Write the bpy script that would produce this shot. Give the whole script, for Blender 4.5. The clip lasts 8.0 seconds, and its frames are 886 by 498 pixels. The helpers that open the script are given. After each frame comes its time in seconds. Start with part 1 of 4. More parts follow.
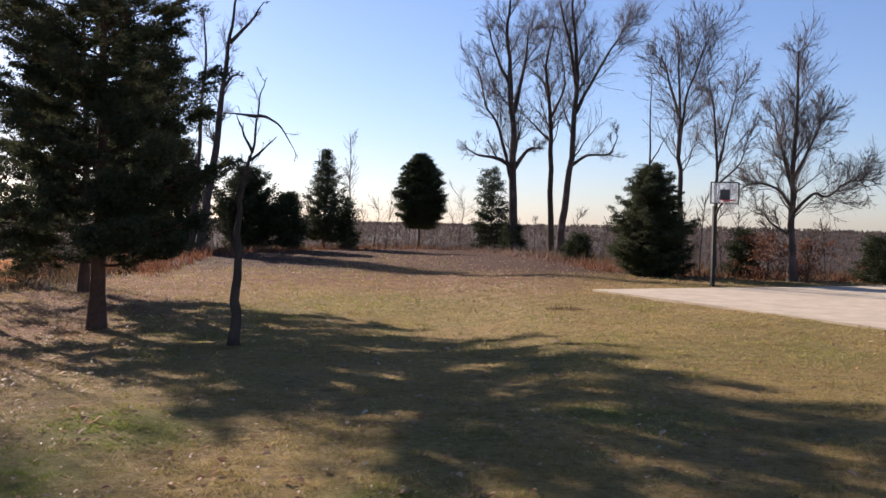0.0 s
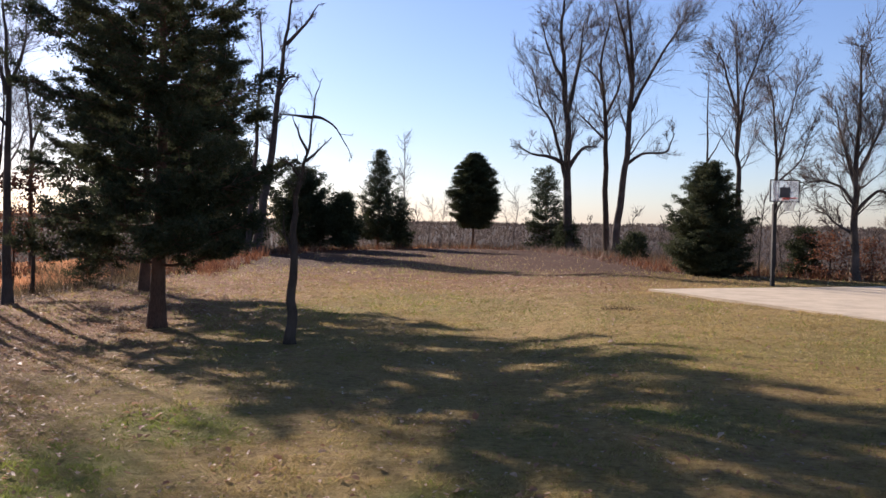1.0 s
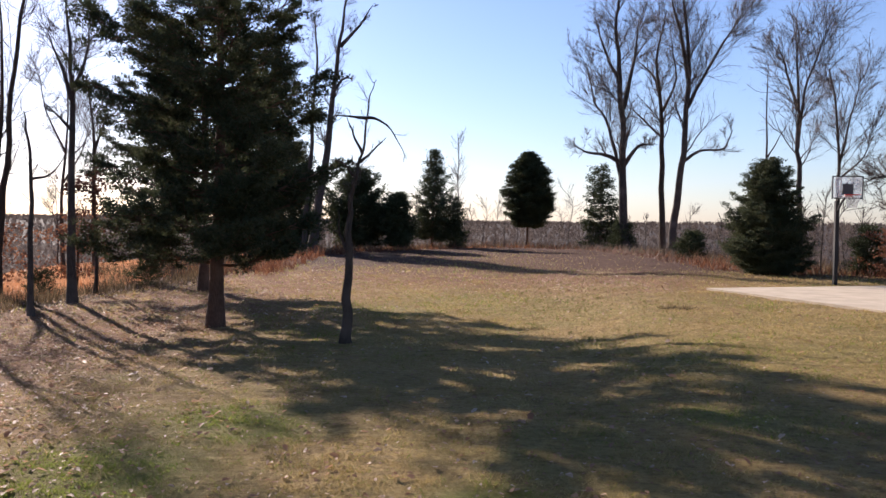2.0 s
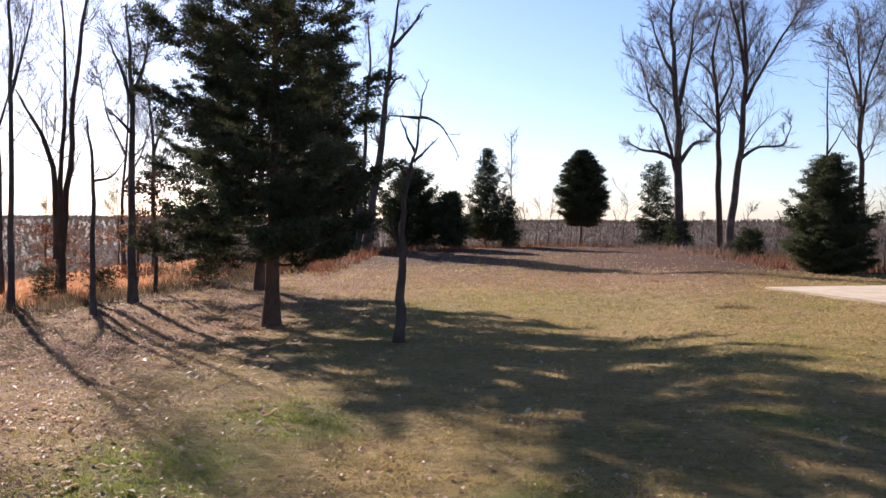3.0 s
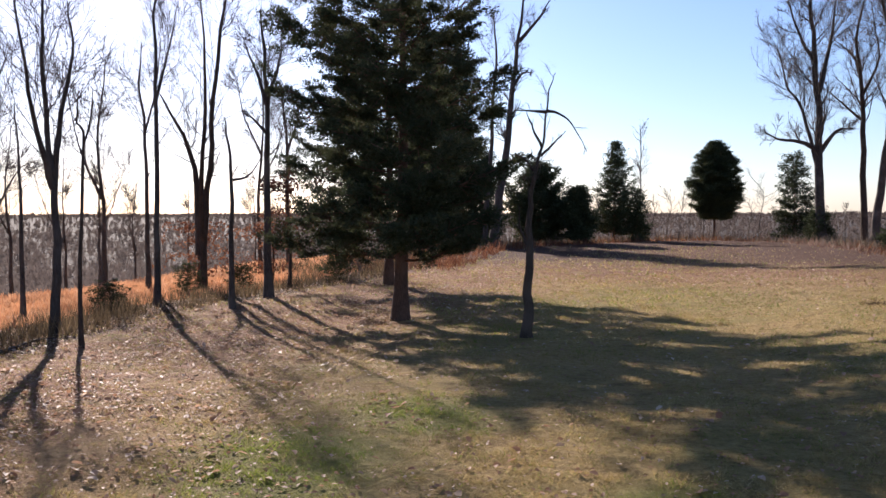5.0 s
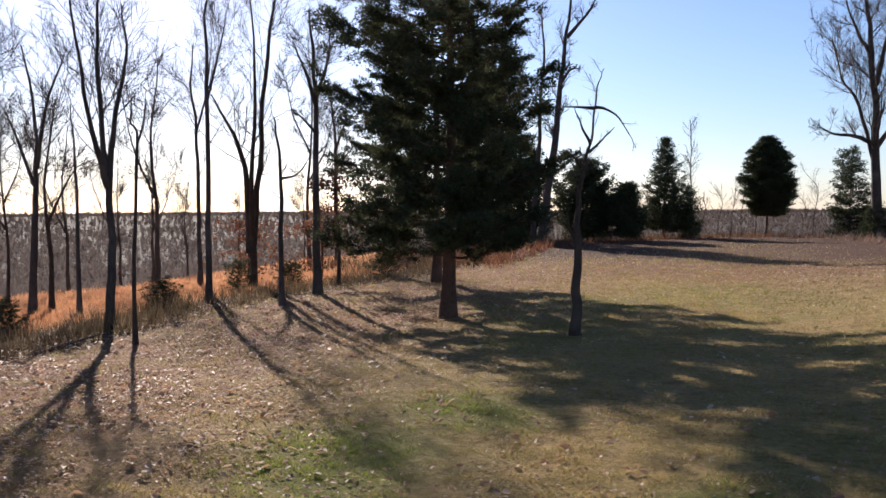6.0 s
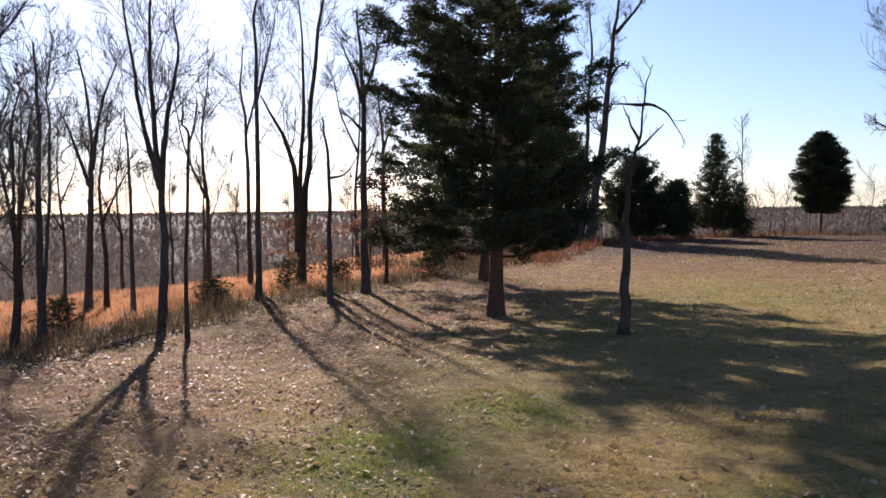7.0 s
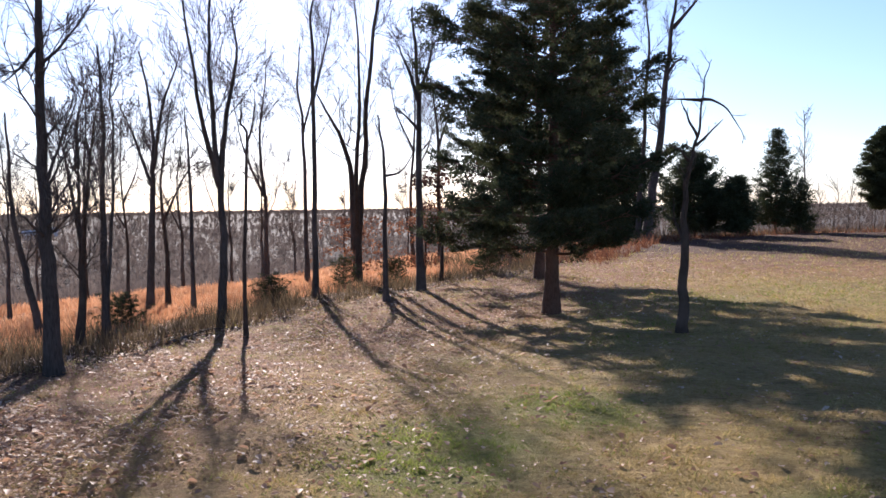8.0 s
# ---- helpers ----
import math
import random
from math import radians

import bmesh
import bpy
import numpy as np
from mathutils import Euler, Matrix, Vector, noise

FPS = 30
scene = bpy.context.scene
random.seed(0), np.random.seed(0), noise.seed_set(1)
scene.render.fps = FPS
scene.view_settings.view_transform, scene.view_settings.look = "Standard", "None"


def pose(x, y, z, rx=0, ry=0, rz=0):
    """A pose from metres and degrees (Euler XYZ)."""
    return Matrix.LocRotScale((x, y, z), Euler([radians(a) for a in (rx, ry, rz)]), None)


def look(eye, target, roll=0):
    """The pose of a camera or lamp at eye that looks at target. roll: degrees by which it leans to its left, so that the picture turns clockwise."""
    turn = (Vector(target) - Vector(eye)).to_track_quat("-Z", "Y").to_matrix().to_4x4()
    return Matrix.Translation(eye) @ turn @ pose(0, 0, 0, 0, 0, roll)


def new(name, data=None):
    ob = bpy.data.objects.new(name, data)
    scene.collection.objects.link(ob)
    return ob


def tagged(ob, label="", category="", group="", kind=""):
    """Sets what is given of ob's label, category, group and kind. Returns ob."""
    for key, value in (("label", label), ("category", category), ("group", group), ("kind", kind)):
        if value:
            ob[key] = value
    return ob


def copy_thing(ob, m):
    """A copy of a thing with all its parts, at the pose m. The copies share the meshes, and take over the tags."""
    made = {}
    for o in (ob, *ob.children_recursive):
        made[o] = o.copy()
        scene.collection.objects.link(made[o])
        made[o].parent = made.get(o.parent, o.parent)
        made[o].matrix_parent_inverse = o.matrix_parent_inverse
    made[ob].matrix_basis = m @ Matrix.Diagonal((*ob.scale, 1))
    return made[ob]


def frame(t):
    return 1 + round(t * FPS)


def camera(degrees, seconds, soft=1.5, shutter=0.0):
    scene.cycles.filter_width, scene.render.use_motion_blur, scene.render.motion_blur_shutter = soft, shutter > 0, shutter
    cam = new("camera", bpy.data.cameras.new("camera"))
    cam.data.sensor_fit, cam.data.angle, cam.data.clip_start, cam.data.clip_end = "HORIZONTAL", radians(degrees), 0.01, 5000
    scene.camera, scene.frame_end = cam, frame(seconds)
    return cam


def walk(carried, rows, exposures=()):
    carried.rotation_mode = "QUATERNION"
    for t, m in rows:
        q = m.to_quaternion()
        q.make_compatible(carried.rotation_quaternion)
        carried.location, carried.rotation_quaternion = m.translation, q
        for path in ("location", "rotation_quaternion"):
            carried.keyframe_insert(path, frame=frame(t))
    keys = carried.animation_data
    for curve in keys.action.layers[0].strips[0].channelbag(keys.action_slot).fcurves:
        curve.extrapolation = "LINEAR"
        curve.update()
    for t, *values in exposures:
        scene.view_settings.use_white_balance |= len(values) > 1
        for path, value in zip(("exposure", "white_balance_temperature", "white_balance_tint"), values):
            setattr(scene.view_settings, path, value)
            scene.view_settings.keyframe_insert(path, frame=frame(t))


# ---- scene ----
# ---- camera ----
EYE = 2.0
cam = camera(51.33, 8.0, soft=1.5)
ROWS = [
    (0.0, 0.0, -1.66, -1.281), (0.5, 1.639, -1.703, -1.178), (1.0, 3.348, -1.759, -1.092), (1.5, 5.17, -1.802, -0.917),
    (3.0, 10.0, -1.93, -0.45), (3.5, 12.307, -1.953, -0.306), (4.0, 14.351, -2.052, -0.189), (4.5, 16.176, -2.158, -0.015),
    (6.0, 20.819, -2.405, 0.342), (6.5, 22.148, -2.434, 0.438), (7.0, 23.756, -2.462, 0.59), (7.5, 25.618, -2.503, 0.721),
    (8.0, 27.177, -2.58, 0.783),
]
walk(cam, [(t, pose(0, 0, EYE, 90 + pitch, roll, yaw)) for t, yaw, pitch, roll in ROWS],
     exposures=[(0.0, 1.15, 5480, 26), (1.5, 1.22, 5480, 26), (3.5, 1.46, 5440, 26), (4.5, 1.44, 5420, 26), (6.0, 1.14, 5430, 22), (7.0, 1.2, 5400, 23), (7.5, 1.36, 5300, 24), (8.0, 1.46, 5200, 24)])

# ---- world and sun ----
SUN_AZ, SUN_EL = 38.5, 21.5          # degrees to the left of +y, and up
world = bpy.data.worlds.new("sky")
scene.world = world
world.use_nodes = True
wn = world.node_tree.nodes
sky = wn.new("ShaderNodeTexSky")
sky.sky_type, sky.sun_disc = "NISHITA", False
sky.sun_elevation, sky.sun_rotation = radians(SUN_EL), radians(-SUN_AZ)
sky.air_density, sky.dust_density, sky.ozone_density = 1.0, 0.35, 2.3
wn["Background"].inputs["Strength"].default_value = 0.051
pale = wn.new("ShaderNodeHueSaturation")          # slightly less saturated sky colour
pale.inputs["Saturation"].default_value = 0.95
world.node_tree.links.new(sky.outputs["Color"], pale.inputs["Color"])
world.node_tree.links.new(pale.outputs["Color"], wn["Background"].inputs["Color"])
sun_data = bpy.data.lights.new("sun", "SUN")
sun_data.energy, sun_data.angle, sun_data.color = 5.0, radians(0.53), (1.0, 0.83, 0.56)
sun = new("sun", sun_data)
sun_dir = Vector((-math.sin(radians(SUN_AZ)) * math.cos(radians(SUN_EL)), math.cos(radians(SUN_AZ)) * math.cos(radians(SUN_EL)), math.sin(radians(SUN_EL))))
sun.matrix_world = look(tuple(sun_dir * 60), (0, 0, 0))


# ---- materials ----
class Nodes:
    """A small writer for node materials."""

    def __init__(self, name):
        self.mat = bpy.data.materials.new(name)
        self.mat.use_nodes = True
        self.tree = self.mat.node_tree
        self.bsdf = self.tree.nodes["Principled BSDF"]
        self.out = self.tree.nodes["Material Output"]

    def node(self, kind, **values):
        n = self.tree.nodes.new(kind)
        for key, value in values.items():
            if key in n.inputs:
                n.inputs[key].default_value = value
        return n

    def link(self, a, b):
        self.tree.links.new(a, b)

    def noise(self, scale, detail=4.0, rough=0.6, vector=None):
        n = self.node("ShaderNodeTexNoise", Scale=scale, Detail=detail, Roughness=rough)
        if vector:
            self.link(vector, n.inputs["Vector"])
        return n.outputs["Fac"]

    def where(self):
        return self.node("ShaderNodeNewGeometry").outputs["Position"]

    def ramp(self, fac, *stops):
        n = self.node("ShaderNodeValToRGB")
        els = n.color_ramp.elements
        while len(els) < len(stops):
            els.new(0.5)
        for e, (p, c) in zip(els, stops):
            e.position, e.color = p, (*c, 1) if len(c) == 3 else c
        self.link(fac, n.inputs["Fac"])
        return n.outputs["Color"]

    def curve(self, fac, lo, hi):
        n = self.node("ShaderNodeMapRange")
        n.interpolation_type = "SMOOTHSTEP"
        n.inputs["From Min"].default_value, n.inputs["From Max"].default_value = lo, hi
        self.link(fac, n.inputs["Value"])
        return n.outputs["Result"]

    def mix(self, fac, a, b, mode="MIX"):
        n = self.node("ShaderNodeMix")
        n.data_type, n.blend_type = "RGBA", mode
        for value, slot in ((fac, n.inputs[0]), (a, n.inputs[6]), (b, n.inputs[7])):
            if isinstance(value, (int, float)):
                slot.default_value = value
            elif isinstance(value, tuple):
                slot.default_value = (*value, 1)
            else:
                self.link(value, slot)
        return n.outputs[2]

    def math(self, op, a, b=0.0):
        n = self.node("ShaderNodeMath")
        n.operation = op
        for value, slot in ((a, n.inputs[0]), (b, n.inputs[1])):
            if isinstance(value, (int, float)):
                slot.default_value = value
            else:
                self.link(value, slot)
        return n.outputs[0]

    def attr(self, name):
        n = self.node("ShaderNodeAttribute")
        n.attribute_name = name
        return n.outputs["Fac"]

    def bump(self, height, strength, distance):
        n = self.node("ShaderNodeBump", Strength=strength, Distance=distance)
        self.link(height, n.inputs["Height"])
        self.link(n.outputs["Normal"], self.bsdf.inputs["Normal"])

    def done(self, color=None, rough=0.9, spec=0.3):
        if color is not None:
            if isinstance(color, tuple):
                self.bsdf.inputs["Base Color"].default_value = (*color, 1)
            else:
                self.link(color, self.bsdf.inputs["Base Color"])
        self.bsdf.inputs["Roughness"].default_value = rough
        self.bsdf.inputs["Specular IOR Level"].default_value = spec
        return self.mat


def bark_material(name, dark, light, scale):
    m = Nodes(name)
    stretch = m.node("ShaderNodeVectorMath")
    stretch.operation = "MULTIPLY"
    stretch.inputs[1].default_value = (1, 1, 0.18)
    m.link(m.where(), stretch.inputs[0])
    fine = m.noise(scale, 6, 0.7, stretch.outputs[0])
    broad = m.noise(1.3, 3, 0.5, m.where())
    col = m.ramp(fine, (0.3, dark), (0.7, light))
    col = m.mix(m.curve(broad, 0.45, 0.75), col, tuple(c * 1.25 for c in light))
    m.bump(fine, 0.7, 0.02)
    return m.done(col, 0.95, 0.15)


def leaf_material(name, a, b, c, rough, spec, through_light):
    """Leaf or needle colour that varies from piece to piece; some light passes through."""
    m = Nodes(name)
    isle = m.node("ShaderNodeNewGeometry").outputs["Random Per Island"]
    col = m.ramp(isle, (0.0, a), (0.55, b), (1.0, c))
    col = m.mix(m.curve(m.noise(0.8, 3, 0.6, m.where()), 0.35, 0.7), col, a)
    m.done(col, rough, spec)
    trans = m.node("ShaderNodeBsdfTranslucent")
    m.link(col, trans.inputs["Color"])
    mixer = m.node("ShaderNodeMixShader", Fac=through_light)
    m.link(m.bsdf.outputs[0], mixer.inputs[1])
    m.link(trans.outputs[0], mixer.inputs[2])
    m.link(mixer.outputs[0], m.out.inputs["Surface"])
    return m.mat


def plain(name, color, rough, spec=0.4, metal=0.0, grain=30.0):
    m = Nodes(name)
    n = m.noise(grain, 5, 0.65, m.where())
    col = m.ramp(n, (0.25, tuple(c * 0.75 for c in color)), (0.75, tuple(min(1, c * 1.2) for c in color)))
    m.done(col, rough, spec)
    m.bsdf.inputs["Metallic"].default_value = metal
    m.bump(n, 0.15, 0.004)
    return m.mat


BARK_GREY = bark_material("grey_bark", (0.035, 0.028, 0.023), (0.105, 0.085, 0.07), 38)
BARK_BROWN = bark_material("brown_bark", (0.03, 0.022, 0.016), (0.09, 0.065, 0.048), 30)
BARK_RED = bark_material("cedar_bark", (0.05, 0.028, 0.019), (0.15, 0.088, 0.058), 45)
TWIG = bark_material("twig_bark", (0.06, 0.047, 0.038), (0.125, 0.1, 0.08), 20)
CEDAR = leaf_material("cedar_foliage", (0.045, 0.055, 0.028), (0.075, 0.088, 0.042), (0.11, 0.1, 0.055), 0.85, 0.1, 0.3)
CEDAR_FAR = leaf_material("far_cedar_foliage", (0.042, 0.052, 0.026), (0.068, 0.08, 0.038), (0.095, 0.098, 0.05), 0.9, 0.06, 0.22)
RUSSET = leaf_material("russet_leaves", (0.10, 0.04, 0.022), (0.2, 0.085, 0.04), (0.28, 0.15, 0.08), 0.7, 0.3, 0.4)
OAK_DARK = leaf_material("dark_oak_leaves", (0.05, 0.024, 0.016), (0.09, 0.042, 0.026), (0.15, 0.07, 0.04), 0.8, 0.15, 0.25)
LITTER = leaf_material("fallen_leaves", (0.31, 0.17, 0.095), (0.42, 0.27, 0.17), (0.72, 0.58, 0.44), 0.6, 0.28, 0.52)
STRAW = leaf_material("dry_grass", (0.24, 0.17, 0.085), (0.36, 0.27, 0.14), (0.46, 0.36, 0.2), 0.65, 0.3, 0.35)
LAWN_BLADE = leaf_material("lawn_blades", (0.28, 0.2, 0.07), (0.44, 0.33, 0.125), (0.56, 0.44, 0.2), 0.7, 0.2, 0.42)
GREEN_BLADE = leaf_material("green_blades", (0.15, 0.19, 0.026), (0.23, 0.265, 0.042), (0.32, 0.31, 0.08), 0.7, 0.2, 0.5)
FIELD_GRASS = leaf_material("orange_field_grass", (0.42, 0.2, 0.095), (0.56, 0.31, 0.16), (0.66, 0.4, 0.23), 0.7, 0.2, 0.45)
BRUSH = leaf_material("dry_brush", (0.085, 0.06, 0.034), (0.16, 0.115, 0.062), (0.27, 0.2, 0.115), 0.85, 0.15, 0.35)
WOODS = leaf_material("bare_far_woods", (0.1, 0.082, 0.074), (0.13, 0.106, 0.092), (0.165, 0.13, 0.11), 0.95, 0.05, 0.5)


def ground_material():
    m = Nodes("ground")
    p = m.where()
    broad, mid, fine, grit = m.noise(0.22, 4, 0.6, p), m.noise(1.1, 5, 0.65, p), m.noise(9, 6, 0.7, p), m.noise(55, 4, 0.75, p)
    straw = m.ramp(fine, (0.25, (0.22, 0.152, 0.056)), (0.5, (0.43, 0.308, 0.117)), (0.75, (0.6, 0.465, 0.195)))
    green = m.ramp(fine, (0.25, (0.085, 0.125, 0.018)), (0.75, (0.24, 0.275, 0.05)))
    dirt = m.ramp(m.math("ADD", m.math("MULTIPLY", grit, 0.6), m.math("MULTIPLY", m.noise(5, 6, 0.75, p), 0.4)), (0.36, (0.07, 0.033, 0.02)), (0.5, (0.29, 0.146, 0.083)), (0.66, (0.56, 0.36, 0.215)))
    olive = m.mix(0.35, straw, green)
    lawn = m.mix(m.curve(broad, 0.42, 0.62), straw, olive)
    tuft, thatch = m.noise(3.2, 5, 0.7, p), m.noise(17, 5, 0.75, p)
    lawn = m.mix(m.math("MULTIPLY", m.curve(tuft, 0.5, 0.66), 0.5), lawn, (0.115, 0.085, 0.034))
    lawn = m.mix(m.math("MULTIPLY", m.curve(thatch, 0.56, 0.7), 0.6), lawn, (0.55, 0.42, 0.22))
    lawn = m.mix(m.math("MULTIPLY", m.curve(thatch, 0.45, 0.3), 0.6), lawn, (0.07, 0.05, 0.022))
    greenness = m.math("MULTIPLY", m.attr("green"), m.curve(mid, 0.2, 0.52))
    lawn = m.mix(greenness, lawn, green)
    litter = m.math("MULTIPLY", m.attr("litter"), m.curve(m.math("ADD", mid, m.math("MULTIPLY", fine, 0.5)), 0.45, 0.8))
    lawn = m.mix(litter, lawn, dirt)
    lawn = m.mix(m.math("MULTIPLY", m.curve(grit, 0.35, 0.75), 0.22), lawn, (0.1, 0.075, 0.04), "MULTIPLY")
    # Rotted leaves at the lawn edge; at the back, tree shade painted in too.
    mould_shade = m.ramp(fine, (0.3, (0.045, 0.023, 0.015)), (0.7, (0.13, 0.068, 0.042)))
    lawn = m.mix(m.math("MULTIPLY", m.attr("back"), m.curve(m.math("ADD", mid, m.math("MULTIPLY", fine, 0.4)), 0.35, 0.6)), lawn, mould_shade)
    orange = m.ramp(m.noise(3.0, 6, 0.7, p), (0.3, (0.4, 0.2, 0.1)), (0.7, (0.6, 0.34, 0.18)))
    field = m.mix(m.curve(mid, 0.35, 0.7), orange, (0.45, 0.27, 0.14))
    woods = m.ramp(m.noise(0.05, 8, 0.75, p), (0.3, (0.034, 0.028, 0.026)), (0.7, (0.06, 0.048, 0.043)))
    col = m.mix(m.attr("field"), lawn, field)
    col = m.mix(m.math("MULTIPLY", m.attr("rim"), m.curve(m.math("ADD", mid, thatch), 0.5, 0.9)), col, mould_shade)
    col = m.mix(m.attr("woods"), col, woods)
    m.bump(m.math("ADD", m.math("ADD", fine, thatch), m.math("MULTIPLY", grit, 0.7)), 1.0, 0.09)
    return m.done(col, 0.95, 0.1)


GROUND = ground_material()


# ---- ground: one sheet to the horizon ----
LAWN = [(-10.0, -60), (-9.8, 7), (-10.3, 12), (-11.0, 18), (-10.6, 24), (-10.8, 30), (-13, 45), (-12, 54), (-7.5, 63),
        (-1.5, 69), (4, 63.5), (7, 51.5), (8.3, 40), (12, 37.5), (17, 37), (24, 39), (60, 42), (60, -60)]


def beyond_lawn(px, py):
    """Distance from the lawn's edge: negative on the lawn."""
    best, inside = np.full(px.shape, 1e9), np.zeros(px.shape, bool)
    for (ax, ay), (bx, by) in zip(LAWN, LAWN[1:] + LAWN[:1]):
        ex, ey = bx - ax, by - ay
        k = np.clip(((px - ax) * ex + (py - ay) * ey) / (ex * ex + ey * ey), 0, 1)
        best = np.minimum(best, np.hypot(px - ax - k * ex, py - ay - k * ey))
        inside ^= ((ay > py) != (by > py)) & (px < ex * (py - ay) / (ey if ey else 1e-9) + ax)
    return np.where(inside, -best, best)


def waves(x, y, size, seed):
    """Smooth value between -1 and 1 from a few crossing waves."""
    r = np.random.RandomState(seed)
    total = 0
    for k in range(7):
        a, ph, s = r.uniform(0, math.tau), r.uniform(0, math.tau), size * r.uniform(0.5, 1.6)
        total = total + np.sin((x * math.cos(a) + y * math.sin(a)) * math.tau / s + ph)
    return total / 4


def step(a, b, v):
    k = np.clip((v - a) / (b - a), 0, 1)
    return k * k * (3 - 2 * k)


def height(x, y):
    x, y = np.asarray(x, float), np.asarray(y, float)
    out, r = beyond_lawn(x, y), np.hypot(x, y)
    s = np.maximum(out, 0)
    z = -0.06 * np.minimum(s, 12) - 0.26 * np.maximum(s - 12, 0)
    z = np.maximum(z, -30 + 3 * waves(x, y, 240, 3))
    ridge = -7.0 + 5.0 * waves(x, y, 1000, 5)
    z = z + (ridge - z) * step(330, 1700, r)
    return z + 0.014 * waves(x, y, 0.5, 18) * (r < 60) + 0.02 * waves(x, y, 2.3, 8) + 0.03 * waves(x, y, 7, 9) * (s < 40)


def up_at(x, y):
    return float(height(np.array([x]), np.array([y]))[0])


def fall(x, y):
    """How much farther off, and larger, a place of the level plan is set: scaled about the camera's eye to look the
    same in view while the lawn falls away to the west and north.
    """
    x, y = np.asarray(x, float), np.asarray(y, float)
    r = np.hypot(x, y)
    return 1 + 0.25 * step(7, 17, r) * (1 - step(130, 330, r)) * step(-9, 3, np.degrees(np.arctan2(-x, y)))


def let_down(verts):
    """Places of the level plan, scaled out from the camera's eye to lie on the falling ground."""
    verts = np.array(verts, float)
    return fall(verts[:, 0], verts[:, 1])[:, None] * (verts - [0, 0, EYE]) + [0, 0, EYE]


def stand(ob, x, y, z):
    """Set a thing on the falling ground, enlarged about the camera's eye so that its view stays the same."""
    k = float(fall(x, y))
    ob.location, ob.scale = (x * k, y * k, EYE + k * (z - EYE)), (k, k, k)
    return ob


GREEN_SPOTS = [(-3.6, 7.0, 0.9, 1.0), (-3.0, 8.6, 0.8, 0.9), (-0.4, 6.4, 0.5, 0.9), (1.8, 9.7, 0.6, 0.6), (-4.6, 19.5, 2.0, 0.35), (-4.2, 15.8, 1.2, 0.4),
               (3, 15, 2.5, 0.25), (-1, 22, 3, 0.3), (-3.4, 6.2, 0.8, 1.0)]


def greenness(x, y):
    g = 0.25 * step(0.1, 0.9, waves(x, y, 3.5, 12)) + 0.0 * x
    for gx, gy, gr, much in GREEN_SPOTS:
        g = np.maximum(g, much * (1 - step(0.4 * gr, 1.5 * gr, np.hypot(x - gx, y - gy))))
    return g


def litterness(x, y):
    """How thick fallen leaves lie: by the trees of the western edge and along the back."""
    edge = beyond_lawn(x, y)
    west = 1 - step(1.5, 8.5, x + 10.5)
    back = 1 - step(6, 36, -edge)
    return np.clip(np.maximum(west, 0.85 * back * step(20, 32, y) * (1 - step(2, 9, x))) + 0.17, 0, 1)


def back_shade(x, y):
    """Dark band along the back edge of the lawn: tree shade painted in with rotted leaf litter."""
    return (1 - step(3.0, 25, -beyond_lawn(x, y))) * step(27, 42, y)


def make_ground():
    az = np.radians(np.concatenate([np.arange(-34, 60, 0.4), np.arange(60, 326, 4.0)]))
    rings = np.concatenate([[0.6], np.geomspace(1.2, 90, 330), np.geomspace(92, 4700, 70)])
    a, r = np.meshgrid(az, rings)
    x, y = -np.sin(a) * r, np.cos(a) * r
    z = height(x, y)
    n, k = len(az), len(rings)
    verts = let_down(np.stack([x.ravel(), y.ravel(), z.ravel()], 1)).tolist() + [[0, 0, up_at(0, 0)]]
    faces = []
    for i in range(k - 1):
        for j in range(n):
            j2 = (j + 1) % n
            faces.append((i * n + j, i * n + j2, (i + 1) * n + j2, (i + 1) * n + j))
    faces = [f[::-1] for f in faces] + [(k * n, j, (j + 1) % n) for j in range(n)]
    me = bpy.data.meshes.new("ground")
    me.from_pydata(verts, [], faces)
    fx, fy = np.append(x.ravel(), 0), np.append(y.ravel(), 0)
    edge = beyond_lawn(fx, fy)
    masks = {"green": greenness(fx, fy), "litter": litterness(fx, fy), "back": back_shade(fx, fy),
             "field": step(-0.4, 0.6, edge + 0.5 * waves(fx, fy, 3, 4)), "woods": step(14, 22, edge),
             "rim": step(-0.7, 0.1, edge + 0.35 * waves(fx, fy, 1.4, 14)) * (1 - step(1.2, 3.4, edge + 0.6 * waves(fx, fy, 3, 15)))}
    for name, values in masks.items():
        at = me.attributes.new(name, "FLOAT", "POINT")
        at.data.foreach_set("value", values.astype(np.float32))
    me.polygons.foreach_set("use_smooth", [True] * len(me.polygons))
    me.materials.append(GROUND)
    if me.polygons[0].normal.z < 0:
        me.flip_normals()
    return tagged(new("ground", me), "winter lawn of tan grass with green patches and leaf litter", "ground", kind="structure")


make_ground()


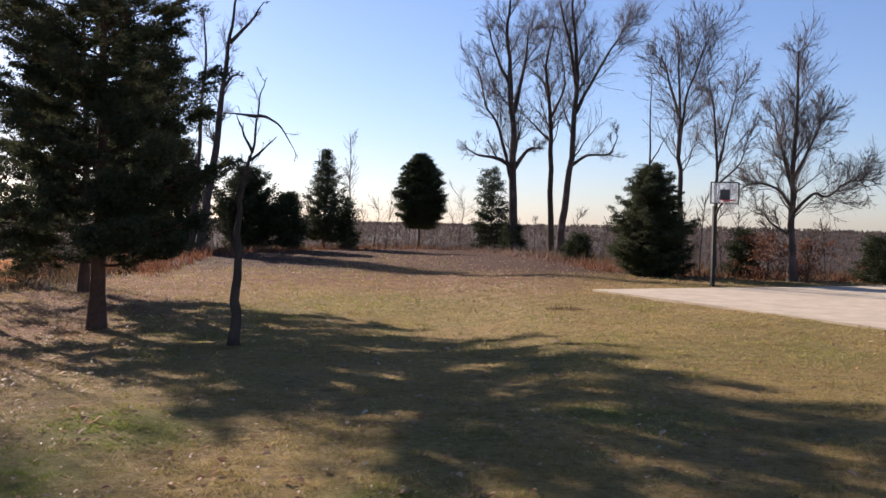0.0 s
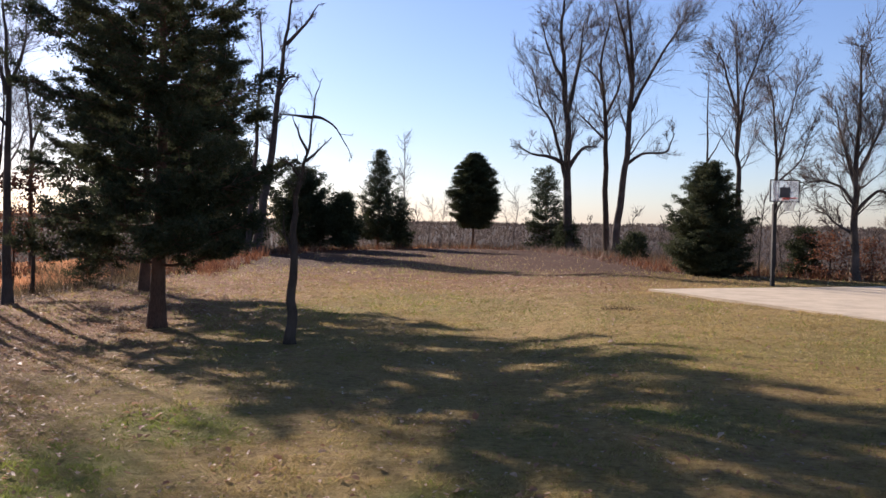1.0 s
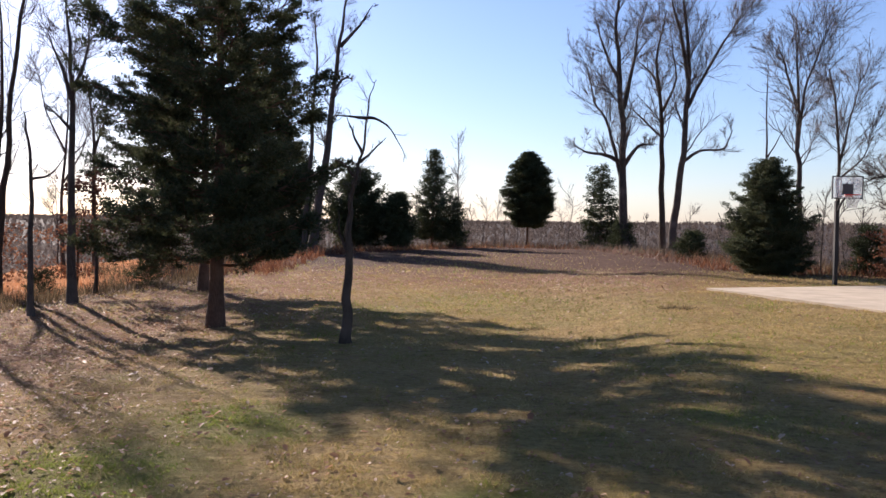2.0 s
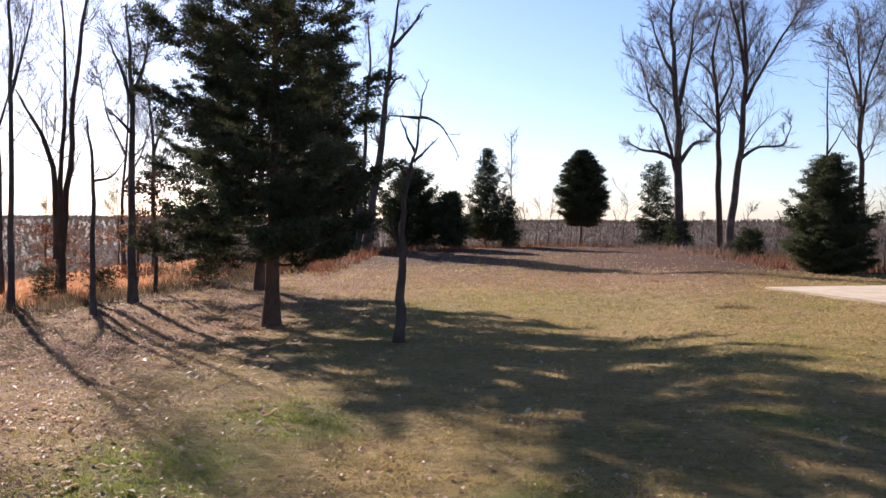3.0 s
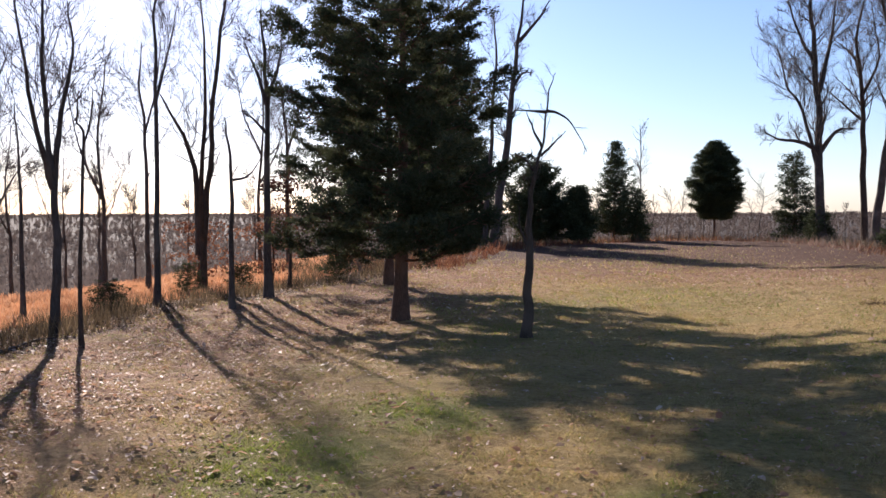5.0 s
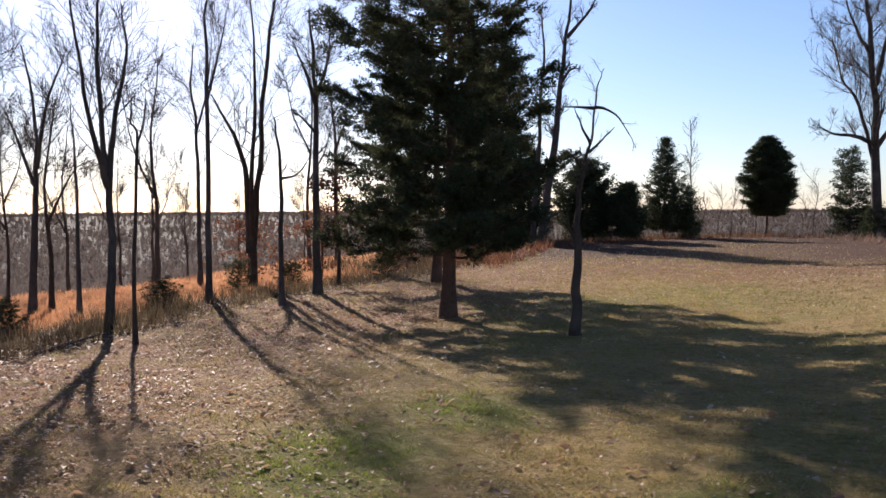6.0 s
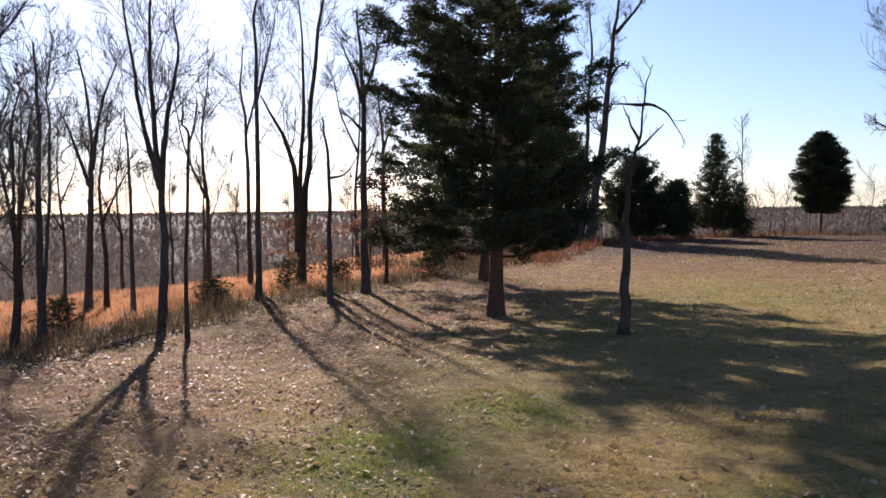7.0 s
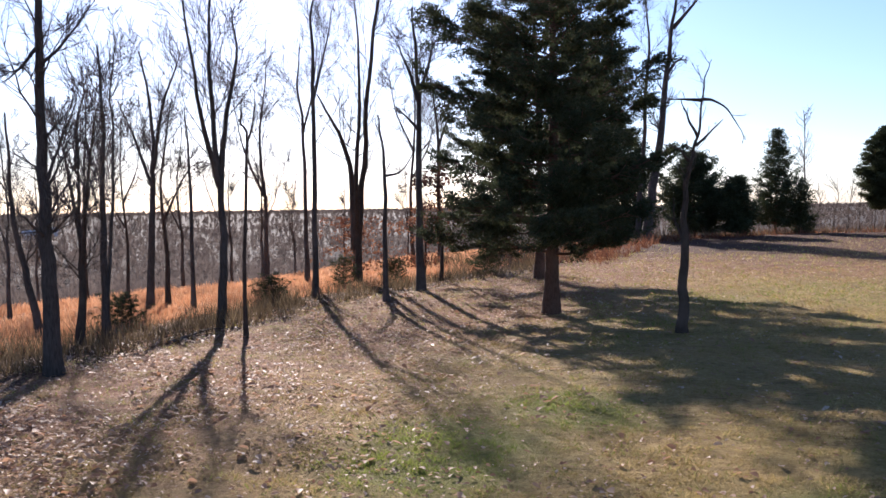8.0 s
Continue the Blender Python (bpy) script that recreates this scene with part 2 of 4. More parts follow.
# ---- builders ----
class Mesh:
    """Gathers tubes and leaves, then becomes one mesh object."""

    def __init__(self):
        self.v, self.f = [], []

    def tube(self, pts, radii, sides=5):
        base = len(self.v)
        pts = [Vector(p) for p in pts]
        for i, p in enumerate(pts):
            d = (pts[min(i + 1, len(pts) - 1)] - pts[max(i - 1, 0)])
            if d.length < 1e-6:
                d = Vector((0, 0, 1))
            d.normalize()
            side = d.cross(Vector((0.31, 0.93, 0.2))).normalized()
            other = d.cross(side)
            for k in range(sides):
                a = math.tau * k / sides
                self.v.append(p + (side * math.cos(a) + other * math.sin(a)) * radii[i])
        for i in range(len(pts) - 1):
            for k in range(sides):
                k2 = (k + 1) % sides
                self.f.append((base + i * sides + k, base + i * sides + k2, base + (i + 1) * sides + k2, base + (i + 1) * sides + k))
        self.f.append(tuple(base + (len(pts) - 1) * sides + k for k in range(sides)))

    def box(self, lo, hi):
        b = len(self.v)
        self.v += [Vector((x, y, z)) for x in (lo[0], hi[0]) for y in (lo[1], hi[1]) for z in (lo[2], hi[2])]
        self.f += [tuple(b + i for i in q) for q in ((0, 1, 3, 2), (4, 6, 7, 5), (0, 4, 5, 1), (2, 3, 7, 6), (0, 2, 6, 4), (1, 5, 7, 3))]

    def done(self, name, material, parent=None, label="", smooth=False):
        me = bpy.data.meshes.new(name)
        me.from_pydata([tuple(p) for p in self.v], [], self.f)
        me.materials.append(material)
        if smooth:
            me.polygons.foreach_set("use_smooth", [True] * len(me.polygons))
        ob = new(name, me)
        ob.parent = parent
        return tagged(ob, label) if label else ob


def thing(name, x, y, z, label, category, group=""):
    return tagged(stand(new(name), x, y, z), label, category, group)


def smooth_line(pts, per):
    """A Catmull-Rom line through pts."""
    out = []
    p = [pts[0] * 2 - pts[1]] + pts + [pts[-1] * 2 - pts[-2]]
    for i in range(1, len(p) - 2):
        for k in range(per):
            t = k / per
            out.append(0.5 * (2 * p[i] + (p[i + 1] - p[i - 1]) * t + (2 * p[i - 1] - 5 * p[i] + 4 * p[i + 1] - p[i + 2]) * t * t
                              + (3 * p[i] - p[i - 1] - 3 * p[i + 1] + p[i + 2]) * t ** 3))
    return out + [pts[-1]]


def from_arrays(name, verts, tris, material, parent=None, label="", kind=""):
    """One mesh object from a vertex array and an array of triangles."""
    me = bpy.data.meshes.new(name)
    me.vertices.add(len(verts))
    me.vertices.foreach_set("co", np.ascontiguousarray(verts, np.float32).ravel())
    me.loops.add(len(tris) * 3)
    me.loops.foreach_set("vertex_index", np.ascontiguousarray(tris, np.int32).ravel())
    me.polygons.add(len(tris))
    me.polygons.foreach_set("loop_start", np.arange(0, len(tris) * 3, 3, dtype=np.int32))
    me.update(calc_edges=True)
    me.materials.append(material)
    ob = new(name, me)
    ob.parent = parent
    return tagged(ob, label, kind=kind)


def blades(r, foot, tip, width):
    """A thin triangle from each foot to each tip, turned at random."""
    d = tip - foot
    side = np.cross(d, r.normal(size=d.shape))
    side *= (width / np.maximum(np.linalg.norm(side, axis=1), 1e-9))[:, None]
    verts = np.stack([foot - side, foot + side, tip], 1).reshape(-1, 3)
    return verts, np.arange(len(verts)).reshape(-1, 3)


def spikes(r, foot, way, length, radius):
    """Slender three-sided twigs."""
    n = len(foot)
    tip = foot + (way + r.normal(size=way.shape) * 0.1) * length[:, None]
    side = np.cross(way, r.normal(size=way.shape))
    side *= (radius / np.maximum(np.linalg.norm(side, axis=1), 1e-9))[:, None]
    other = np.cross(way, side)
    rows = [foot + side * math.cos(a) + other * math.sin(a) for a in (0, math.tau / 3, 2 * math.tau / 3)]
    verts = np.stack(rows + [tip], 1).reshape(-1, 3)
    one = np.array([(0, 1, 3), (1, 2, 3), (2, 0, 3)])
    return verts, (np.arange(n)[:, None, None] * 4 + one).reshape(-1, 3)


def turned(rng, along, a):
    side = along.cross(Vector((rng.uniform(-1, 1), rng.uniform(-1, 1), rng.uniform(-1, 1)))).normalized()
    return along * math.cos(a) + side * math.sin(a)


def sprig(rng, limb, twig, start, way, length, radius, level, rise, fine):
    """A branch that wanders and rises, with smaller ones along it; the last level goes into the twig list."""
    n = 5 if level > 1 else 4
    pts, p, d = [start], start.copy(), way.normalized()
    for i in range(n):
        d = (d + Vector((rng.uniform(-1, 1), rng.uniform(-1, 1), rng.uniform(-0.8, 0.8))) * 0.3 + Vector((0, 0, rise * 0.14))).normalized()
        p = p + d * (length / n)
        pts.append(p.copy())
    limb.tube(pts, [max(radius * (1 - 0.8 * i / n), fine) for i in range(n + 1)], 4 if level > 1 else 3)
    for k in range(rng.randint(7, 10) if level > 1 else rng.randint(11, 15)):
        f = rng.uniform(0.1, 1.0)
        i = min(int(f * n), n - 1)
        q = pts[i].lerp(pts[i + 1], f * n - i)
        along = (pts[i + 1] - pts[i]).normalized()
        w = turned(rng, along, rng.uniform(0.4, 1.0) if level > 1 else rng.uniform(0.5, 1.4))
        size = length * rng.uniform(0.42, 0.78) * (1.15 - 0.45 * f)
        if level > 1:
            sprig(rng, limb, twig, q, w, size, radius * 0.5 * (1 - 0.5 * f), level - 1, rise, fine)
        else:
            twig.append((*q, w.x, w.y, w.z + 0.08, size * rng.uniform(0.4, 1.2), fine * 0.42))


def bare_tree(name, x, y, width, stems, label, bark, seed, levels=2, branch=1.0, first=0.3, count=9, fine=0.004, group="", sink=0.08, limb=0.5):
    """stems: lines of (sideways, up) in metres; the first is the trunk, the others limbs that spring from it."""
    rng = random.Random(seed)
    z0 = up_at(x, y)
    root = thing(name, x, y, z0, label, "tree", group)
    far = math.hypot(x, y)
    right, deep = Vector((y, -x, 0)) / far, Vector((x, y, 0)) / far
    top = max(p[1] for s in stems for p in s)
    twigs, trunk, boughs = [], None, Mesh()
    for k, s in enumerate(stems):
        offs = rng.uniform(-0.5, 0.5) if k else 0.0
        pts = []
        for i, (u, v) in enumerate(s):
            g = i / (len(s) - 1)
            pts.append(right * u + Vector((0, 0, v)) + deep * (offs * g * (s[-1][1] - s[0][1]) + (rng.uniform(-0.02, 0.02) * v if i else 0)))
        if k == 0:
            pts[0].z = -sink
        line = smooth_line(pts, 4)
        n = len(line) - 1
        r0 = width * (0.5 if k == 0 else 0.5 * limb * rng.uniform(0.85, 1.1))
        body = Mesh()
        rr = [max(r0 * (1 - 0.82 * (i / n) ** 0.85), fine * 1.6) for i in range(n + 1)]
        if k == 0:
            rr[0] *= 1.35
            rr[1] *= 1.05
        wob, ph = 0.0022 * top, rng.uniform(0, 6)
        for i in range(1, n):
            bend = Vector((math.sin(i * 1.3 + ph), math.cos(i * 1.7 + ph), 0)) * wob * min(1, i / 4)
            line[i] = line[i] + Vector((rng.uniform(-1, 1), rng.uniform(-1, 1), 0)) * rr[i] * 0.3 + bend
        body.tube(line, rr, 9 if k == 0 else 6)
        limbs = Mesh()
        span = min(top * 0.24, sum((line[i + 1] - line[i]).length for i in range(n)) * (0.5 if k else 1.0))
        share = 1.0 if k == 0 else 0.8 * min(1.0, max(0.35, 2 * n * (line[1] - line[0]).length / top))
        for b in range(int(1.5 * count * share)):
            f = rng.uniform(first if k == 0 else 0.25, 1.0)
            i = min(int(f * n), n - 1)
            q = line[i].lerp(line[i + 1], f * n - i)
            along = (line[i + 1] - line[i]).normalized()
            side = along.cross(Vector((rng.uniform(-1, 1), rng.uniform(-1, 1), rng.uniform(-1, 1)))).normalized()
            a = rng.uniform(0.4, 1.0)
            sprig(rng, limbs, twigs, q, along * math.cos(a) + side * math.sin(a), span * branch * rng.uniform(0.55, 1.15) * (1.2 - 0.5 * f),
                  max(rr[i] * 0.27, fine * 1.4), levels, 0.7, fine)
        off = len(boughs.v)
        boughs.v += limbs.v
        boughs.f += [tuple(q + off for q in f) for f in limbs.f]
        ob = body.done("trunk" if k == 0 else "limb", bark, root if k == 0 else trunk, smooth=True)
        trunk = trunk or ob
    t = np.array(twigs)
    verts, tris = spikes(np.random.RandomState(seed), t[:, :3], t[:, 3:6], t[:, 6], t[:, 7])
    from_arrays("crown", verts, tris, TWIG, root, kind="stuff")
    tagged(boughs.done("branchwork", bark, root, smooth=True), kind="stuff")
    return root


def cedar(name, x, y, tall, profile, label, seed, branches, tufts, size, material, trunk_width, clear=0.1, group="", bark=None, droop=0.12, each=9, broad=1.0, lift=0.5, ragged=0.5):
    """profile: the crown's radius at even steps from its foot to its top."""
    rng = random.Random(seed)
    root = thing(name, x, y, up_at(x, y), label, "tree", group)
    wood = Mesh()
    n = 14
    lean = [Vector((0.012 * tall * math.sin(3 * i / n + seed), 0.012 * tall * math.cos(2 * i / n), tall * 0.97 * i / n - (0.1 if i == 0 else 0))) for i in range(n + 1)]
    radii = [max(trunk_width / 2 * (1 - 0.93 * i / n), 0.01) for i in range(n + 1)]
    radii[0] *= 1.45
    wood.tube(lean, radii, 9)
    wood_ob = wood.done("trunk", bark or BARK_RED, root, smooth=True)
    boughs, spots = Mesh(), []
    for b in range(branches):
        g = (b + rng.random()) / branches
        g = g ** 1.1
        z = tall * (clear + (0.985 - clear) * g)
        k = g * (len(profile) - 1)
        i = min(int(k), len(profile) - 2)
        reach = (profile[i] * (1 - k + i) + profile[i + 1] * (k - i)) * rng.uniform(1 - ragged, 1.12 if ragged > 0.3 else 1.03)
        a = b * 2.4 + rng.uniform(-0.5, 0.5)
        out = Vector((math.cos(a), math.sin(a), 0))
        j = min(int(z / (tall * 0.97) * n), n - 1)
        p = lean[j].lerp(lean[j + 1], min(1, z / (tall * 0.97) * n - j))
        p = Vector((p.x, p.y, z))
        rise = rng.uniform(-0.14, 0.18) + lift * g
        line = []
        for s in range(6):
            t = s / 5
            line.append(p + out * reach * t + Vector((0, 0, reach * (rise * t - droop * 4.4 * t * (1 - t) + 0.14 * t ** 3))))
        boughs.tube(line, [max(0.004, trunk_width * 0.1 * (1 - 0.85 * s / 5) * (1 - 0.6 * g)) for s in range(6)], 3)
        side = Vector((-out.y, out.x, 0))
        for c in range(max(3, int(tufts * reach / max(profile)))):
            t = rng.uniform(0.2, 1.03) ** 0.75
            i = min(int(t * 5), 4)
            q = line[i].lerp(line[i + 1], t * 5 - i)
            spread = reach * 0.3 * (1.1 - 0.65 * t)
            q = q + side * rng.gauss(0, 0.5) * spread + Vector((0, 0, rng.gauss(-0.02, 0.06) * spread * 2)) + out * rng.gauss(0, 0.05)
            spots.append((*q, *out))
    tagged(boughs.done("branchwork", bark or BARK_RED, wood_ob), kind="stuff")
    r = np.random.RandomState(seed)
    size, spread = size * 0.7, size * 1.0
    sp = np.repeat(np.array(spots), int(each * 2.6), axis=0)
    o = sp[:, 3:]
    sd = np.stack([-o[:, 1], o[:, 0], 0 * o[:, 0]], 1)
    m = len(sp)
    way = o * r.uniform(-0.1, 1.0, (m, 1)) + sd * r.uniform(-0.9, 0.9, (m, 1))
    way[:, 2] += r.uniform(-0.35, 0.5, m)
    way /= np.linalg.norm(way, axis=1)[:, None]
    foot = sp[:, :3] + r.normal(size=(m, 3)) * np.array([1, 1, 0.45]) * spread
    verts, tris = blades(r, foot, foot + way * (size * r.uniform(0.7, 1.6, m))[:, None], size * broad * r.uniform(0.2, 0.42, m))
    from_arrays("crown", verts, tris, material, root)
    return root

def old_cedar(x, y, tall, profile, label, seed, trunk_width, clear, toward):
    """A grown red cedar: limbs that sweep up and end in flat ragged pads of foliage, with gaps between; bare twigs inside."""
    rng = random.Random(seed)
    root = thing("cedar_tree", x, y, up_at(x, y), label, "tree")
    n = 16
    spine = [Vector((0.02 * tall * math.sin(2.6 * i / n + seed) * i / n, 0.015 * tall * math.cos(2 * i / n) * i / n, tall * 0.97 * i / n - (0.1 if i == 0 else 0))) for i in range(n + 1)]
    radii = [max(trunk_width / 2 * (1 - 0.93 * i / n), 0.01) for i in range(n + 1)]
    radii[0] *= 1.5
    radii[1] *= 1.08
    trunk = Mesh()
    trunk.tube(spine, radii, 11)
    trunk = trunk.done("trunk", BARK_RED, root, smooth=True)
    boughs, pads = Mesh(), []
    limbs = 112
    for b in range(limbs):
        g = (b + rng.random()) / limbs
        z = tall * (clear + (0.985 - clear) * g)
        k = g * (len(profile) - 1)
        i = min(int(k), len(profile) - 2)
        reach = (profile[i] * (1 - k + i) + profile[i + 1] * (k - i)) * rng.choice((rng.uniform(0.35, 0.7), rng.uniform(0.72, 0.93)))
        a = b * 2.4 + rng.uniform(-0.6, 0.6)
        out = Vector((math.cos(a), math.sin(a), 0))
        side = Vector((-out.y, out.x, 0))
        reach *= 1 + out.x * toward[0] + out.y * toward[1]
        j = min(int(z / (tall * 0.97) * n), n - 1)
        p = spine[j].lerp(spine[j + 1], min(1, z / (tall * 0.97) * n - j))
        rise, sway = rng.uniform(-0.15, 0.28) + 0.3 * g, rng.uniform(-0.25, 0.25)
        foot = Vector((p.x, p.y, z - 0.3 * reach * (0.25 + g)))
        line = [foot + out * reach * t + side * reach * sway * t * t + Vector((0, 0, reach * (rise * t - 0.22 * t * (1 - t) + 0.12 * t ** 3))) for t in (0, 0.2, 0.4, 0.6, 0.8, 1)]
        thick = trunk_width * 0.11 * (1 - 0.6 * g)
        boughs.tube(line, [max(0.004, thick * (1 - 0.17 * s)) for s in range(6)], 4)
        for c in range(int((7 + 8.5 * reach) * (1 - 0.5 * step(0.35, 0.7, g)))):
            t = rng.uniform(0.12, 1.0) ** 0.8
            i = min(int(t * 5), 4)
            q = line[i].lerp(line[i + 1], t * 5 - i)
            way = (out * rng.uniform(0.25, 1.0) + side * rng.choice((-1, 1)) * rng.uniform(0.25, 1.0) * (1.25 - t) + Vector((0, 0, rng.uniform(-0.3, 0.55)))).normalized()
            long = reach * rng.uniform(0.1, 0.4) * (1.25 - 0.6 * t)
            tip = q + way * long + Vector((0, 0, 0.1 * long))
            boughs.tube([q, q.lerp(tip, 0.55) - Vector((0, 0, 0.04 * long)), tip], [0.011, 0.008, 0.004], 3)
            pads.append((*tip, *way, rng.uniform(0.08, 0.2)))
            if rng.random() < 0.6:
                pads.append((*q.lerp(tip, 0.45), *way, rng.uniform(0.08, 0.15)))
        for c in range(3):
            q = line[1].lerp(line[3], rng.random())
            w = turned(rng, out, rng.uniform(0.4, 1.2))
            boughs.tube([q, q + w * 0.25, q + w * 0.45 + Vector((0, 0, rng.uniform(-0.05, 0.1)))], [0.007, 0.005, 0.003], 3)
    tagged(boughs.done("branchwork", BARK_RED, trunk), kind="stuff")
    r = np.random.RandomState(seed)
    pads = np.array(pads)
    each = 100
    pd = np.repeat(pads, each, axis=0)
    m = len(pd)
    ball = r.normal(size=(m, 3))
    ball *= (r.random(m) ** 0.45 / np.linalg.norm(ball, axis=1))[:, None]
    o = pd[:, 3:6]
    lump = 1 + 0.35 * np.sin(5 * ball[:, 0] + pd[:, 0] * 31) * np.sin(5 * ball[:, 1] + pd[:, 1] * 27)
    spot = pd[:, :3] + ball * (pd[:, 6] * lump)[:, None] * np.array([1.15, 1.15, 0.55])
    spot[:, 2] += 0.3 * ((spot[:, :2] - pd[:, :2]) * o[:, :2]).sum(1)
    way = o * 0.25 + ball * np.array([0.9, 0.9, 0.7]) + r.normal(size=(m, 3)) * 0.5 + np.array([0, 0, 0.15])
    way /= np.linalg.norm(way, axis=1)[:, None]
    verts, tris = blades(r, spot, spot + way * r.uniform(0.03, 0.085, m)[:, None], r.uniform(0.008, 0.018, m))
    from_arrays("crown", verts, tris, CEDAR, root)
    return root


# ---- bare trees ----
bare_tree("bare_tree", -9.45, 7.85, 0.23, [
    [(0.0, 0.0), (-0.03, 1.16), (-0.06, 2.19), (-0.06, 3.56), (-0.03, 4.99), (-0.04, 6.06)],
    [(-0.06, 3.78), (0.22, 4.09), (0.59, 4.6)],
    [(-0.06, 4.03), (-0.3, 3.72), (-0.48, 3.58)],
    [(-0.06, 2.26), (0.12, 2.78), (0.32, 3.3)]],
    "stout grey-barked bare tree at the lawn edge", BARK_GREY, 10, count=12, first=0.3, branch=0.9, limb=0.26, group="bare trees along the western lawn edge")
bare_tree("bare_tree", -13.62, 11.09, 0.16, [
    [(0.0, 0.0), (-0.2, 1.0), (-0.39, 1.99), (-0.44, 2.96), (-0.48, 3.93)]],
    "leaning bare tree in the tall grass", BARK_GREY, 11, count=8, branch=0.9, group="bare trees along the western lawn edge")
bare_tree("bare_tree", -11.71, 10.24, 0.16, [
    [(0.0, 0.0), (0.05, 1.0), (0.04, 1.89), (0.03, 2.86)],
    [(0.03, 1.71), (-0.12, 2.77), (-0.28, 3.64)],
    [(0.03, 2.77), (0.04, 3.48), (0.18, 4.01)],
    [(0.06, 1.27), (0.16, 2.51), (0.32, 3.66)]],
    "slim grey bare tree at the lawn edge", BARK_BROWN, 12, count=9, fine=0.0045, group="bare trees along the western lawn edge")
bare_tree("bare_tree", -11.96, 11.02, 0.15, [
    [(0.0, 0.0), (-0.02, 1.41), (-0.01, 2.81), (0.01, 3.93), (-0.04, 4.85)],
    [(-0.01, 0.38), (0.11, 1.88), (0.18, 3.28), (0.16, 4.21), (0.27, 5.05)]],
    "slim grey bare tree at the lawn edge", BARK_GREY, 13, count=9, fine=0.0045, group="bare trees along the western lawn edge")
bare_tree("bare_tree", -15.60, 15.63, 0.19, [
    [(0.0, 0.0), (0.09, 1.96), (0.15, 3.25), (0.15, 4.4), (-0.09, 5.92)],
    [(0.11, 2.87), (-0.26, 4.02), (-0.6, 4.9)],
    [(0.17, 3.25), (0.37, 4.54), (0.77, 5.7)]],
    "bare tree with a spreading crown in dry grass", BARK_GREY, 14, count=9, fine=0.0045, group="bare trees along the western lawn edge")
bare_tree("bare_tree", -15.87, 16.49, 0.14, [
    [(0.0, 0.0), (-0.02, 1.69), (-0.1, 2.89), (0.17, 4.89)],
    [(-0.04, 2.09), (0.51, 3.23), (0.94, 3.5)]],
    "slim grey bare tree at the lawn edge", BARK_BROWN, 15, count=9, fine=0.0045, group="bare trees along the western lawn edge")
bare_tree("bare_tree", -14.53, 15.89, 0.12, [
    [(0.0, 0.0), (-0.0, 1.89), (-0.03, 3.41), (-0.09, 4.55)]],
    "slim grey bare tree at the lawn edge", BARK_GREY, 16, count=8, branch=0.6, levels=1, group="bare trees along the western lawn edge")
bare_tree("bare_tree", -11.03, 12.77, 0.18, [
    [(0.0, 0.0), (0.06, 1.26), (0.02, 2.47), (-0.08, 3.77), (-0.11, 4.95), (-0.05, 6.13)],
    [(0.02, 2.47), (-0.18, 3.27), (-0.35, 4.26), (-0.51, 5.72)],
    [(0.04, 2.47), (0.17, 3.77), (0.37, 4.77), (0.31, 5.76)]],
    "bare tree of three stems from one trunk", BARK_GREY, 17, count=9, fine=0.0045, limb=0.7, group="bare trees along the western lawn edge")
bare_tree("bare_tree", -9.37, 11.41, 0.08, [
    [(0.0, 0.0), (0.0, 1.32), (0.08, 3.04), (-0.01, 3.39), (0.02, 3.74)],
    [(0.08, 3.04), (0.18, 3.39), (0.22, 3.87)]],
    "thin bare sapling with a Y-shaped top", BARK_BROWN, 18, count=5, first=0.6, branch=0.35, levels=1, group="bare trees along the western lawn edge")
bare_tree("bare_tree", -17.54, 24.47, 0.17, [
    [(0.0, 0.0), (0.0, 2.8), (-0.04, 4.97), (-0.19, 6.41), (-0.08, 7.67)],
    [(-0.05, 4.88), (0.28, 6.06), (0.46, 7.68)]],
    "slim grey bare tree at the lawn edge", BARK_GREY, 19, count=9, fine=0.0045, group="bare trees along the western lawn edge")
bare_tree("bare_tree", -12.76, 18.11, 0.16, [
    [(0.0, 0.0), (0.03, 2.38), (0.05, 5.05), (0.04, 6.64), (0.19, 7.69)],
    [(0.04, 4.65), (0.36, 5.98), (0.58, 7.04)]],
    "slim grey bare tree at the lawn edge", BARK_GREY, 20, count=9, fine=0.0045, group="bare trees along the western lawn edge")
bare_tree("bare_tree", -14.85, 23.27, 0.24, [
    [(0.0, 0.0), (0.1, 1.74), (0.29, 4.25), (0.5, 6.75), (0.75, 8.41), (0.89, 9.73)],
    [(-0.08, 1.07), (-0.17, 3.59), (-0.61, 4.76), (-1.09, 5.67)],
    [(0.02, 1.4), (0.03, 3.42), (0.16, 5.92), (0.03, 8.07)]],
    "bare tree with a thick double trunk", BARK_BROWN, 21, count=9, fine=0.0045, limb=0.85, group="bare trees along the western lawn edge")
bare_tree("bare_tree", -9.93, 16.67, 0.13, [
    [(0.0, 0.0), (-0.01, 1.63), (0.01, 2.7), (-0.07, 3.52), (-0.12, 3.93)],
    [(0.01, 2.64), (0.36, 2.75), (0.67, 3.22)]],
    "thin bare tree with one long side limb", BARK_GREY, 22, count=7, branch=0.5, levels=1, group="bare trees along the western lawn edge")
bare_tree("bare_tree", -10.63, 19.50, 0.22, [
    [(0.0, 0.0), (-0.01, 2.25), (-0.0, 4.28), (-0.05, 5.62), (-0.13, 6.75)],
    [(-0.0, 4.54), (-0.26, 5.35), (-0.52, 6.02)],
    [(0.0, 4.68), (0.28, 5.48), (0.36, 6.15)],
    [(-0.01, 3.87), (-0.54, 4.42)]],
    "slim grey bare tree at the lawn edge", BARK_GREY, 23, count=9, fine=0.0045, group="bare trees along the western lawn edge")
